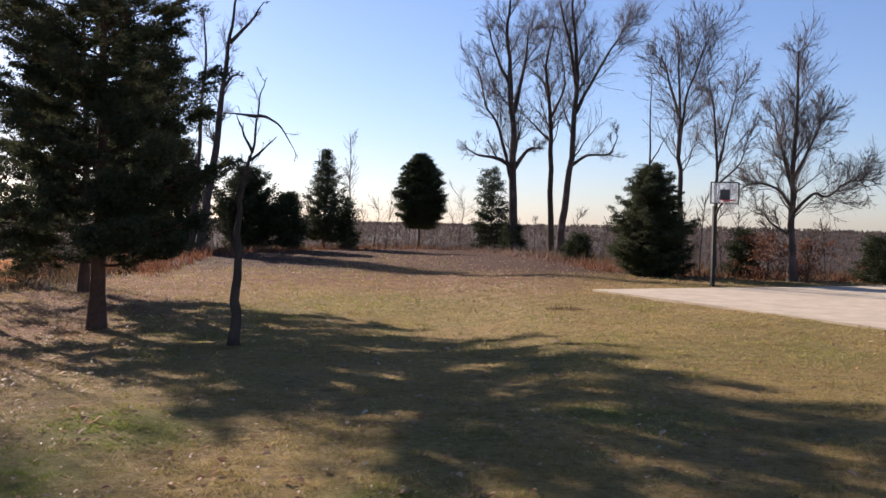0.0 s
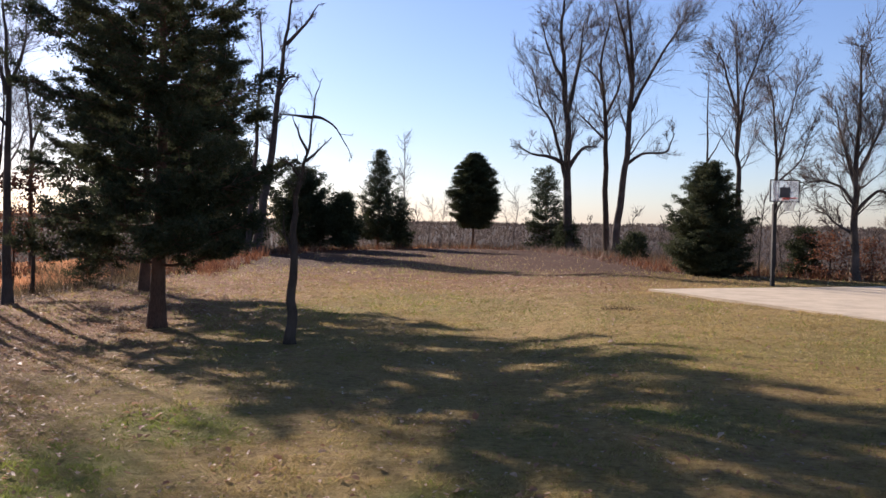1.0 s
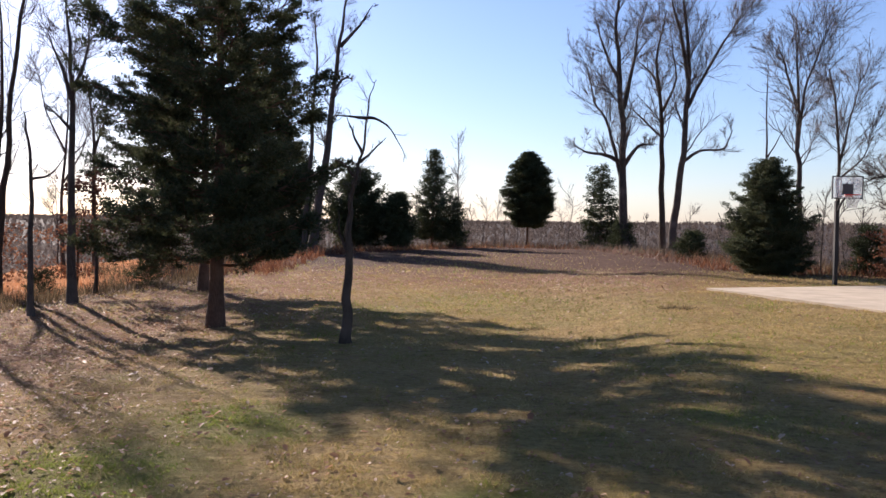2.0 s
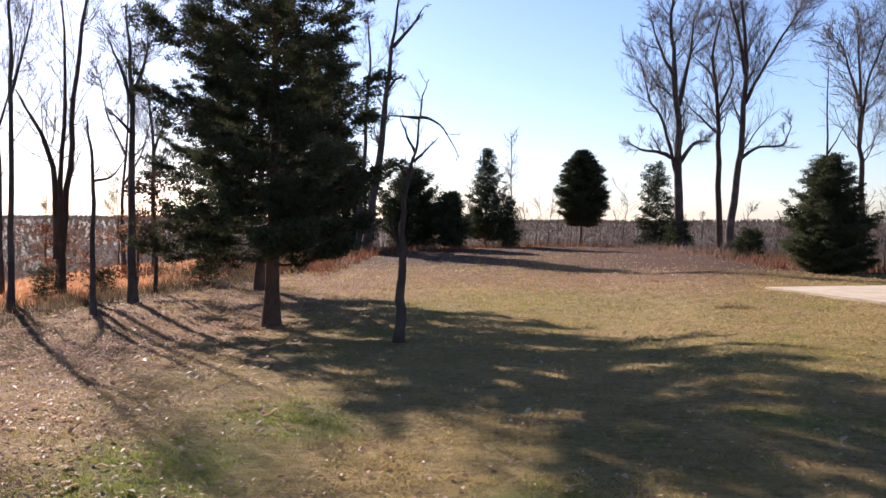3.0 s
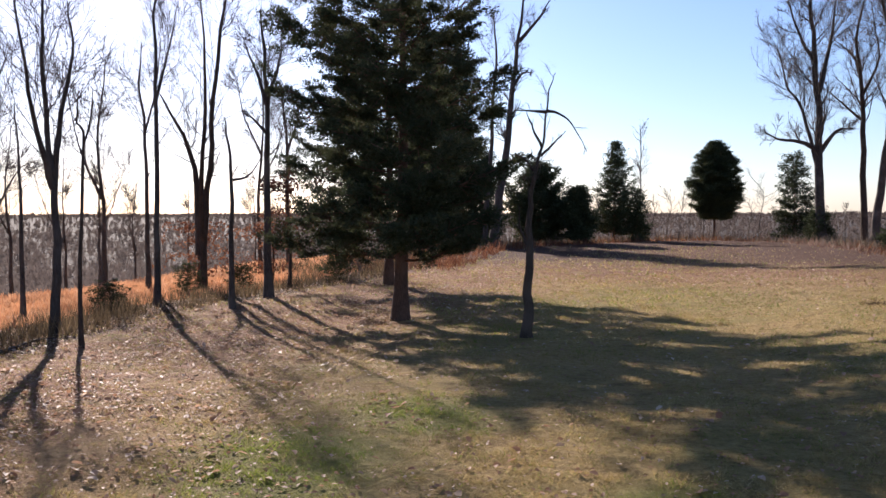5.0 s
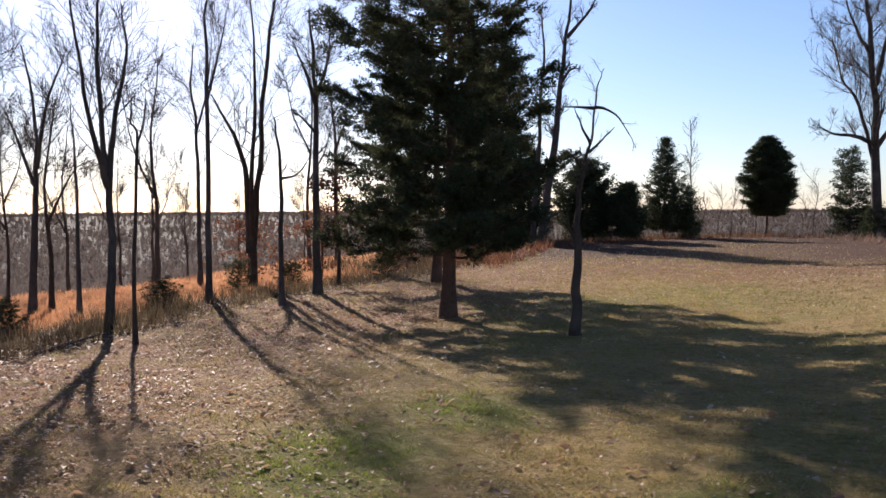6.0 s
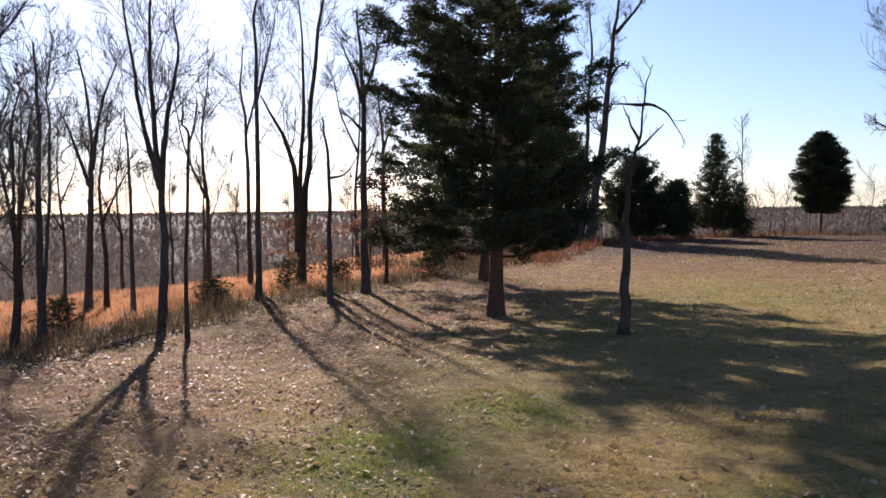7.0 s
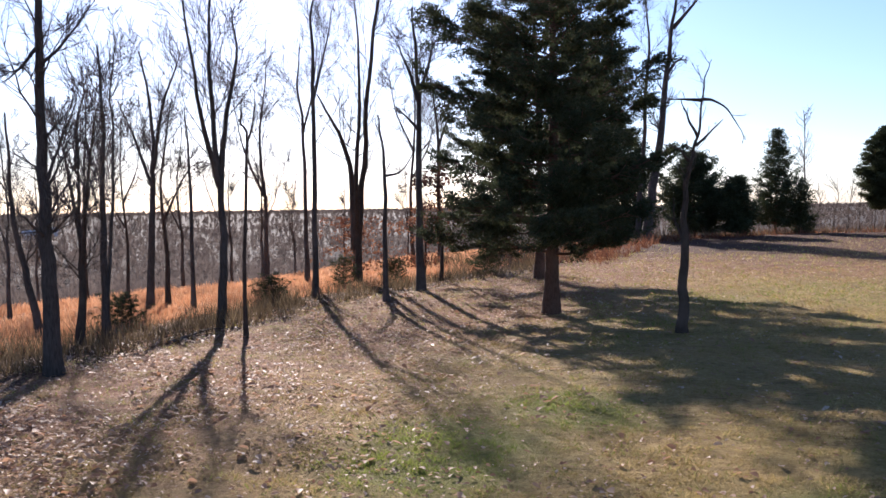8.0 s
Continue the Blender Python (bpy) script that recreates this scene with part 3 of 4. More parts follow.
bare_tree("bare_tree", -17.18, 33.25, 0.25, [
    [(0.0, 0.0), (-0.08, 2.75), (-0.1, 5.72), (-0.35, 7.53)],
    [(-0.05, 4.81), (0.55, 6.62)]],
    "slim grey bare tree at the lawn edge", BARK_BROWN, 24, count=9, fine=0.0045, group="bare trees along the western lawn edge")
bare_tree("bare_tree", -12.73, 48.35, 0.55, [
    [(0.0, 0.0), (0.36, 2.97), (0.81, 6.22), (1.1, 9.15), (1.39, 11.48), (1.68, 13.79)],
    [(0.96, 8.57), (1.53, 9.43), (2.1, 9.54)],
    [(1.39, 11.19), (2.39, 12.29), (3.1, 13.4)]],
    "tall bare tree leaning over the back of the lawn", BARK_GREY, 25, count=12, first=0.35, branch=0.5, fine=0.008, group="bare trees behind the lawn")
bare_tree("bare_tree", -13.77, 50.14, 0.32, [
    [(0.0, 0.0), (0.32, 4.03), (0.55, 8.03), (0.71, 11.39), (0.51, 13.23)]],
    "slim bare tree beside the leaning tree", BARK_GREY, 26, count=7, first=0.45, branch=0.6, fine=0.008, group="bare trees behind the lawn")
bare_tree("dead_tree", -3.24, 14.41, 0.19, [
    [(0.0, 0.0), (0.02, 0.7), (0.03, 1.4), (0.05, 2.1), (0.11, 2.55), (0.19, 2.8)],
    [(0.03, 1.45), (-0.09, 1.7), (-0.13, 2.12)],
    [(0.16, 2.75), (0.27, 3.21), (0.31, 3.65), (0.38, 4.05), (0.46, 4.26)],
    [(0.31, 3.61), (0.51, 3.56), (0.73, 3.36), (0.91, 3.01)],
    [(0.31, 3.59), (0.07, 3.61), (-0.21, 3.63)],
    [(0.11, 2.66), (-0.04, 2.86), (-0.3, 2.94)],
    [(0.22, 2.9), (0.43, 3.11), (0.62, 3.31)],
    [(0.24, 3.03), (0.09, 3.33), (-0.01, 3.59)]],
    "half-dead small tree with crooked bare boughs on the lawn", BARK_BROWN, 27, count=9, first=0.6, branch=0.5, levels=1, limb=0.32)
bare_tree("bare_tree", 5.32, 67.79, 0.75, [
    [(0.0, 0.0), (-0.18, 4.17), (-0.28, 8.31), (-0.59, 12.43), (-0.88, 16.13), (-0.75, 19.0)],
    [(-0.32, 6.44), (-1.49, 7.04), (-2.74, 7.23), (-3.79, 7.75)],
    [(-0.28, 4.99), (-1.33, 9.12), (-2.42, 11.17), (-3.11, 14.05)],
    [(-0.23, 6.24), (0.77, 7.7), (1.8, 7.84)],
    [(-0.33, 10.37), (0.4, 14.08), (0.73, 17.37)],
    [(-0.59, 12.43), (-1.67, 14.48), (-2.35, 16.94)]],
    "tall bare tree with wide low limbs behind the lawn", BARK_GREY, 28, count=22, first=0.25, branch=0.75, fine=0.011, group="bare trees behind the lawn")
bare_tree("bare_tree", 8.19, 65.49, 0.61, [
    [(0.0, 0.0), (0.4, 3.42), (0.78, 7.02), (1.0, 11.01), (0.99, 14.18), (0.63, 17.35), (0.78, 19.32)],
    [(0.88, 6.55), (1.89, 7.24), (3.45, 7.38), (4.01, 8.65)],
    [(1.02, 10.21), (2.14, 12.6), (3.44, 14.97), (4.37, 16.54), (4.92, 17.72)],
    [(1.0, 12.2), (0.28, 15.77), (-0.58, 18.55)]],
    "tall leaning bare tree behind the lawn", BARK_GREY, 29, count=20, first=0.3, branch=0.75, fine=0.011, group="bare trees behind the lawn")
bare_tree("bare_tree", 9.68, 81.43, 0.60, [
    [(0.0, 0.0), (-0.33, 8.82), (-0.45, 13.79), (-0.9, 17.75), (-0.18, 22.19)],
    [(-0.39, 11.31), (-1.91, 12.78), (-2.93, 13.77)],
    [(-0.53, 14.78), (-1.27, 16.76), (-2.54, 17.99)],
    [(-0.44, 13.29), (0.71, 16.27), (0.11, 20.71)]],
    "tall bare tree between two others at the back", BARK_BROWN, 30, count=20, first=0.3, branch=0.75, fine=0.011, group="bare trees behind the lawn")
bare_tree("bare_tree", 13.07, 50.33, 0.38, [
    [(0.0, 0.0), (-0.16, 3.99), (-0.3, 6.76), (-0.32, 9.21), (-0.55, 12.28)],
    [(-0.29, 6.3), (-0.02, 9.21), (0.66, 11.33), (1.2, 12.84)],
    [(-0.35, 8.29), (-0.95, 10.45), (-1.44, 11.99)]],
    "tall forked bare tree behind the dark cedar", BARK_GREY, 31, count=18, first=0.35, fine=0.01, group="bare trees behind the lawn")
bare_tree("dead_tree", 10.97, 48.78, 0.21, [
    [(0.0, 0.0), (-0.14, 5.26), (-0.13, 10.01)],
    [(-0.12, 5.56), (0.4, 6.45), (0.87, 7.34)]],
    "slim dead snag behind the dark cedar", BARK_GREY, 32, count=2, first=0.7, branch=0.3, levels=1)
bare_tree("bare_tree", 13.01, 44.12, 0.25, [
    [(0.0, 0.0), (-0.02, 3.78), (0.02, 5.13), (-0.19, 7.82), (-0.5, 9.44)],
    [(0.02, 4.99), (0.47, 7.28), (0.91, 9.4)],
    [(-0.01, 4.32), (1.03, 5.4), (1.38, 6.73)]],
    "slender bare tree behind the basketball hoop", BARK_BROWN, 33, count=14, first=0.4, fine=0.008, group="bare trees behind the lawn")
bare_tree("bare_tree", 13.52, 35.52, 0.35, [
    [(0.0, 0.0), (-0.07, 2.16), (-0.1, 4.34), (-0.02, 6.5), (-0.03, 8.87)],
    [(-0.07, 2.82), (-0.68, 3.57), (-1.42, 3.79), (-2.04, 3.56)],
    [(-0.06, 2.6), (0.64, 3.37), (1.14, 3.27), (1.82, 3.81), (2.78, 3.92)],
    [(-0.09, 3.58), (-0.52, 4.99), (-0.88, 6.52)],
    [(-0.08, 3.9), (0.58, 5.41), (0.94, 6.48)],
    [(-0.05, 1.73), (-0.74, 2.15), (-1.28, 2.8)]],
    "bare oak with spreading limbs and russet leaves below", BARK_GREY, 34, count=26, first=0.25, branch=1.0, fine=0.008, group="bare trees behind the lawn")

# ---- evergreens ----
old_cedar(-6.14, 16.39, 9.0, [2.2, 2.45, 2.4, 2.35, 2.3, 2.15, 1.6, 0.9, 0.2], "large dark red cedar with a ragged crown on the lawn", 1, 0.28, 0.14, (-0.11, 0.02))
old_cedar(-9.28, 23.88, 10.0, [1.9, 2.4, 2.7, 2.7, 2.5, 2.2, 1.7, 1.0, 0.25], "tall dark cedar standing behind another cedar", 2, 0.26, 0.14, (0.0, 0.0))
HIDDEN = "evergreens standing behind the two large cedars"
# The two tall ones are unseen, added to cast shade bands over the lawn.
cedar("cedar_tree", -17.5, 57.0, 12.0, [1.7, 2.0, 2.0, 1.9, 1.7, 1.2, 0.4], "tall dark cedar added out of sight to shade the back lawn", 17, 170, 22, 0.15, CEDAR_FAR, 0.25, 0.08, HIDDEN)
cedar("cedar_tree", -20.5, 63.0, 13.0, [1.8, 2.2, 2.3, 2.2, 1.9, 1.4, 0.5], "tall dark cedar added out of sight beyond the back corner to cast shade", 19, 170, 22, 0.15, CEDAR_FAR, 0.25, 0.08, HIDDEN)
cedar("cedar_tree", -14.8, 53.5, 6.0, [1.3, 1.5, 1.4, 1.1, 0.4], "smaller dark cedar near a leaning bare tree", 18, 110, 16, 0.14, CEDAR_FAR, 0.16, 0.06, HIDDEN)
FAR = "evergreens along the back of the lawn"
cedar("cedar_tree", -12.8, 60.66, 5.4, [1.9, 2.5, 2.4, 2.0, 1.4, 0.5], "bushy dark cedar behind the lawn", 3, 190, 20, 0.17, CEDAR_FAR, 0.2, 0.1, FAR)
cedar("cedar_tree", -9.88, 59.2, 3.6, [0.8, 1.2, 1.1, 0.9, 0.4], "small round cedar beside a bushy one", 4, 110, 15, 0.16, CEDAR_FAR, 0.12, 0.1, FAR)
cedar("cedar_tree", -8.4, 65.5, 7.1, [1.5, 1.7, 1.5, 1.25, 0.9, 0.6, 0.2], "pointed narrow cedar at the back of the lawn", 5, 130, 14, 0.17, CEDAR_FAR, 0.2, 0.1, FAR)
cedar("cedar_tree", -6.9, 65.9, 3.6, [1.0, 1.1, 0.9, 0.6, 0.2], "low cedar against the foot of a pointed one", 15, 70, 10, 0.16, CEDAR_FAR, 0.12, 0.06, FAR)
cedar("cedar_tree", -1.87, 71.98, 7.5, [1.2, 1.8, 2.05, 2.05, 1.9, 1.5, 1.0, 0.3], "dense egg-shaped cedar on a short bare trunk", 6, 320, 34, 0.12, CEDAR_FAR, 0.22, 0.22, FAR, None, 0.02, lift=0.05, ragged=0.22)
cedar("cedar_tree", 3.6, 69.9, 6.4, [1.4, 1.5, 1.4, 1.2, 0.9, 0.4], "thin-crowned cedar beside tall bare trees", 7, 90, 12, 0.17, CEDAR_FAR, 0.18, 0.08, FAR)
cedar("cedar_bush", 5.16, 67.8, 2.4, [0.9, 1.0, 0.8, 0.4], "low cedar bush at the foot of a bare tree", 8, 60, 10, 0.16, CEDAR_FAR, 0.1, 0.03, FAR)
cedar("cedar_tree", 8.61, 38.04, 4.6, [1.5, 1.8, 1.75, 1.6, 1.2, 0.75, 0.25], "broad dense dark cedar near the concrete court", 9, 300, 26, 0.08, CEDAR, 0.2, 0.02, FAR, None, 0.05, each=16)
cedar("cedar_bush", 12.5, 38.3, 1.9, [0.7, 0.8, 0.65, 0.3], "small grey-green cedar bush behind the court", 10, 60, 10, 0.11, CEDAR_FAR, 0.08, 0.03, FAR)
cedar("cedar_bush", 17.2, 36.3, 1.75, [0.9, 1.0, 0.8, 0.35], "low cedar bush at the end of the court", 11, 70, 10, 0.11, CEDAR_FAR, 0.08, 0.03, FAR)
cedar("cedar_bush", 7.7, 52.3, 1.5, [0.85, 0.9, 0.7, 0.3], "low cedar bush at the back of the lawn", 12, 60, 9, 0.13, CEDAR_FAR, 0.08, 0.03, FAR)


SMALL = "small cedars at the field edge"
for az, d, tall, seed in ((33.4, 26, 0.85, 61), (37.8, 21, 0.6, 62), (30.2, 27, 0.7, 63), (24.5, 28, 0.9, 64), (46.5, 18, 0.6, 65)):
    cedar("cedar_bush", -math.sin(radians(az)) * d, math.cos(radians(az)) * d, tall, [0.42, 0.5, 0.42, 0.2], "knee-high cedar bush in dry grass at the lawn edge",
          seed, 70, 14, 0.024, CEDAR_FAR, 0.04, 0.02, SMALL, each=14)


# ---- far woods ----
def make_woods():
    r = np.random.RandomState(77)
    n = 32000
    a, far = np.radians(r.uniform(-33, 60, n)), 110 * 24 ** r.random(n) ** 0.8
    x, y = -np.sin(a) * far, np.cos(a) * far
    keep = beyond_lawn(x, y) > 100
    x, y, far = x[keep], y[keep], far[keep]
    n = len(x)
    foot = np.stack([x, y, height(x, y) - 0.3], 1)
    tall = r.uniform(5, 9, n)
    width = 0.04 + 0.00038 * far
    tops = foot + np.stack([r.normal(0, 0.4, n), r.normal(0, 0.4, n), tall], 1)
    v1, t1 = blades(r, foot, tops, width)
    k = 16
    f2, tall2, w2 = np.repeat(foot, k, 0), np.repeat(tall, k), np.repeat(width, k)
    m = n * k
    q = f2 + np.stack([r.normal(0, 0.5, m), r.normal(0, 0.5, m), tall2 * r.uniform(0.2, 0.8, m)], 1)
    v2, t2 = blades(r, q, q + np.stack([r.normal(0, 1.3, m), r.normal(0, 1.3, m), r.uniform(0.6, 3.2, m)], 1), w2)
    ob = from_arrays("far_woods", let_down(np.concatenate([v1, v2])), np.concatenate([t1, t2 + len(v1)]), WOODS)
    return tagged(ob, "grey-brown leafless woods filling the valley and ridge", "woods", kind="stuff")


make_woods()


def far_house(az, d, turn, long):
    """A pale farm building on the far side of the valley."""
    x, y = -math.sin(radians(az)) * d, math.cos(radians(az)) * d
    root = thing("farm_building", x, y, up_at(x, y), "small pale farm building on the far hillside", "building", "farm buildings across the valley")
    root.rotation_euler = (0, 0, radians(turn))
    m = Mesh()
    m.box((-long / 2, -4, -1.5), (long / 2, 4, 5.5))
    m.done("wall", SIDING, root)
    m = Mesh()
    for side in (-1, 1):
        b = len(m.v)
        m.v += [Vector((u * (long / 2 + 0.5), side * v, w)) for u in (-1, 1) for v, w in ((4.6, 5.2), (0, 8.2), (0, 8.5), (4.6, 5.5))]
        m.f += [(b, b + 1, b + 5, b + 4), (b + 3, b + 2, b + 6, b + 7), (b, b + 3, b + 7, b + 4), (b, b + 1, b + 2, b + 3), (b + 4, b + 5, b + 6, b + 7)]
    m.done("roof", TIN, root)


SIDING = plain("pale_siding", (0.75, 0.73, 0.7), 0.7, 0.3, 0.0, 0.5)
TIN = plain("tin_roof", (0.7, 0.69, 0.68), 0.9, 0.1, 0.0, 0.5)
far_house(51.3, 900, 50, 13)
far_house(50.2, 980, 20, 11)


# ---- grasses, brush and leaves ----
def scatter(r, n, near, far, az=(-32, 60), power=1.0):
    """Places seen from the lawn, thinning out with distance."""
    a, d = np.radians(r.uniform(*az, n)), near * (far / near) ** (r.random(n) ** power)
    return -np.sin(a) * d, np.cos(a) * d, d


COURT_AT, COURT_TURN = (4.64, 28.26), math.atan2(0.42, 0.91)


def on_court(x, y):
    u = (x - COURT_AT[0]) * math.cos(COURT_TURN) + (y - COURT_AT[1]) * math.sin(COURT_TURN)
    v = -(x - COURT_AT[0]) * math.sin(COURT_TURN) + (y - COURT_AT[1]) * math.cos(COURT_TURN)
    return (u > -0.05) & (v < 0.05) & (u < 22)


def grass_object(r, name, x, y, tall, width, flat, material, label, category="grass"):
    n = len(x)
    foot = np.stack([x, y, height(x, y) - 0.01], 1)
    a = r.uniform(0, math.tau, n)
    lie = flat * r.uniform(0.5, 1.4, n)
    way = np.stack([np.cos(a) * lie, np.sin(a) * lie, np.ones(n)], 1)
    way /= np.linalg.norm(way, axis=1)[:, None]
    verts, tris = blades(r, foot, foot + way * (tall * r.uniform(0.5, 1.3, n))[:, None], width * r.uniform(0.6, 1.2, n))
    return tagged(from_arrays(name, let_down(verts), tris, material), label, category, kind="stuff")


def make_lawn():
    r = np.random.RandomState(5)
    x, y, d = scatter(r, 640000, 5.2, 62, power=1.0)
    keep = (beyond_lawn(x, y) < 0.3) & ~on_court(x, y) & (r.random(len(x)) > np.maximum(0.55 * litterness(x, y), 0.97 * back_shade(x, y)))
    clump = waves(x, y, 0.55, 31) + 0.7 * waves(x, y, 1.6, 32)
    keep &= clump > r.uniform(-1.5, 0.8, len(x))
    x, y, d, clump = x[keep], y[keep], d[keep], clump[keep]
    g = r.random(len(x)) < 0.07 + 0.88 * greenness(x, y)
    tall = (0.03 + 0.0018 * d) * (1 + 0.45 * clump)
    wide = 0.0016 + 0.0004 * d
    grass_object(r, "lawn_grass", x[~g], y[~g], tall[~g], wide[~g], 1.3, LAWN_BLADE, "short tan dormant lawn grass")
    grass_object(r, "green_grass", x[g], y[g], tall[g], wide[g], 1.0, GREEN_BLADE, "short green grass in patches on the lawn")


def make_field():
    r = np.random.RandomState(6)
    x, y, d = scatter(r, 330000, 11, 95)
    s = beyond_lawn(x, y)
    keep = (s > 2.2) & (s < 15) & (x < -3)
    x1, y1, d1, s1 = x[keep], y[keep], d[keep], s[keep]
    grass_object(r, "field_grass", x1, y1, 0.14 + 0.12 * step(-0.5, 1, waves(x1, y1, 4, 3)), 0.006 + 0.0004 * d1, 0.5, FIELD_GRASS,
                 "knee-high orange broomsedge in the field beyond the lawn")
    x, y, d = scatter(r, 200000, 11, 95)
    s = beyond_lawn(x, y)
    wide = np.where(y > 30, 7.0, 2.6)
    lump = waves(x, y, 1.7, 21)
    keep = (s > -0.15) & (s < wide) & (lump > r.uniform(-1.4, 0.9, len(x))) & ~on_court(x, y)
    x, y, d, lump = x[keep], y[keep], d[keep], lump[keep]
    grass_object(r, "edge_brush", x, y, (0.2 + 0.22 * np.clip(lump + 0.5, 0, 1.4)) * np.where(y > 30, 1.5, 1.0), 0.004 + 0.00035 * d, 0.45, BRUSH,
                 "ragged brown weeds and briars along the lawn edge", "brush")


def make_back_brush():
    r = np.random.RandomState(16)
    x, y, d = scatter(r, 150000, 28, 95)
    s = beyond_lawn(x, y)
    lump = waves(x, y, 2.6, 51)
    keep = (s > -1.6) & (s < 4) & (y > 30) & (lump > r.uniform(-1.2, 1.2, len(x))) & ~on_court(x, y)
    x, y, d, lump = x[keep], y[keep], d[keep], lump[keep]
    grass_object(r, "back_brush", x, y, 0.22 + 0.3 * np.clip(lump + 0.4, 0, 1.3), 0.006 + 0.0004 * d, 0.6, RUSSET,
                 "low russet brush and leaves along the back edge", "brush")


def make_leaves():
    r = np.random.RandomState(9)
    x, y, d = scatter(r, 120000, 5.2, 60, az=(-30, 58))
    keep = (beyond_lawn(x, y) < 1.0) & ~on_court(x, y) & (r.random(len(x)) < litterness(x, y) ** 1.3 * (0.35 + 0.65 * (waves(x, y, 2.2, 41) > -0.2)) * (1 - back_shade(x, y)) ** 2)
    x, y, d = x[keep], y[keep], d[keep]
    n = len(x)
    size = (r.uniform(0.009, 0.023, n) + (r.random(n) < 0.1) * r.uniform(0.008, 0.024, n)) * (1 + 0.014 * d)
    a, tilt, roll = r.uniform(0, math.tau, n), r.normal(0, 0.25, n), r.normal(0, 0.3, n)
    u = np.stack([np.cos(a), np.sin(a), tilt], 1) * size[:, None]
    v = np.stack([-np.sin(a), np.cos(a), roll], 1) * (size * 0.62)[:, None]
    c = np.stack([x, y, height(x, y) + r.uniform(0.01, 0.035, n)], 1)
    up = np.array([0, 0, 1.0]) * (size * 0.3)[:, None]
    rows = [c - u, c - u * 0.2 - v + up, c + u * 0.5 - v * 0.8 + up, c + u * 1.2, c + u * 0.5 + v * 0.8 + up, c - u * 0.2 + v + up, c]
    verts = np.stack(rows, 1).reshape(-1, 3)
    one = np.array([(6, 0, 1), (6, 1, 2), (6, 2, 3), (6, 3, 4), (6, 4, 5), (6, 5, 0)])
    tris = (np.arange(n)[:, None, None] * 7 + one).reshape(-1, 3)
    tagged(from_arrays("fallen_leaves", let_down(verts), tris, LITTER), "curled pale brown fallen leaves on the lawn", "leaves", kind="stuff")


def make_thicket():
    """Thin grey stems and briars that stand between the trees behind the lawn."""
    r = np.random.RandomState(26)
    x, y, d = scatter(r, 150000, 30, 100, az=(-32, 24))
    s = beyond_lawn(x, y)
    lump = waves(x, y, 4.0, 61) + 0.6 * waves(x, y, 1.3, 62)
    keep = (s > 0.6) & (s < 9) & (lump > r.uniform(-0.3, 1.7, len(x))) & ~on_court(x, y)
    x, y, d, lump = x[keep], y[keep], d[keep], lump[keep]
    grass_object(r, "thicket", x, y, 0.4 + 0.55 * np.clip(lump + 0.3, 0, 1.5), 0.003 + 0.00017 * d, 0.35, TWIG,
                 "grey leafless thicket of stems behind the lawn", "brush")


make_lawn()
make_field()
make_thicket()
make_back_brush()
make_leaves()

# ---- concrete court and hoop ----
def make_court():
    m = Mesh()
    m.box((0, -26, -0.15), (22, 0, 0.05))
    me_ob = m.done("court", CONCRETE)
    me_ob.matrix_world = pose(4.64, 28.26, 0.0, 0, 0, math.degrees(math.atan2(0.42, 0.91)))
    return tagged(me_ob, "pale concrete court slab beside the lawn", "court", kind="structure")


CONCRETE = plain("concrete", (0.48, 0.4, 0.29), 0.9, 0.2, 0.0, 1.4)
make_court()


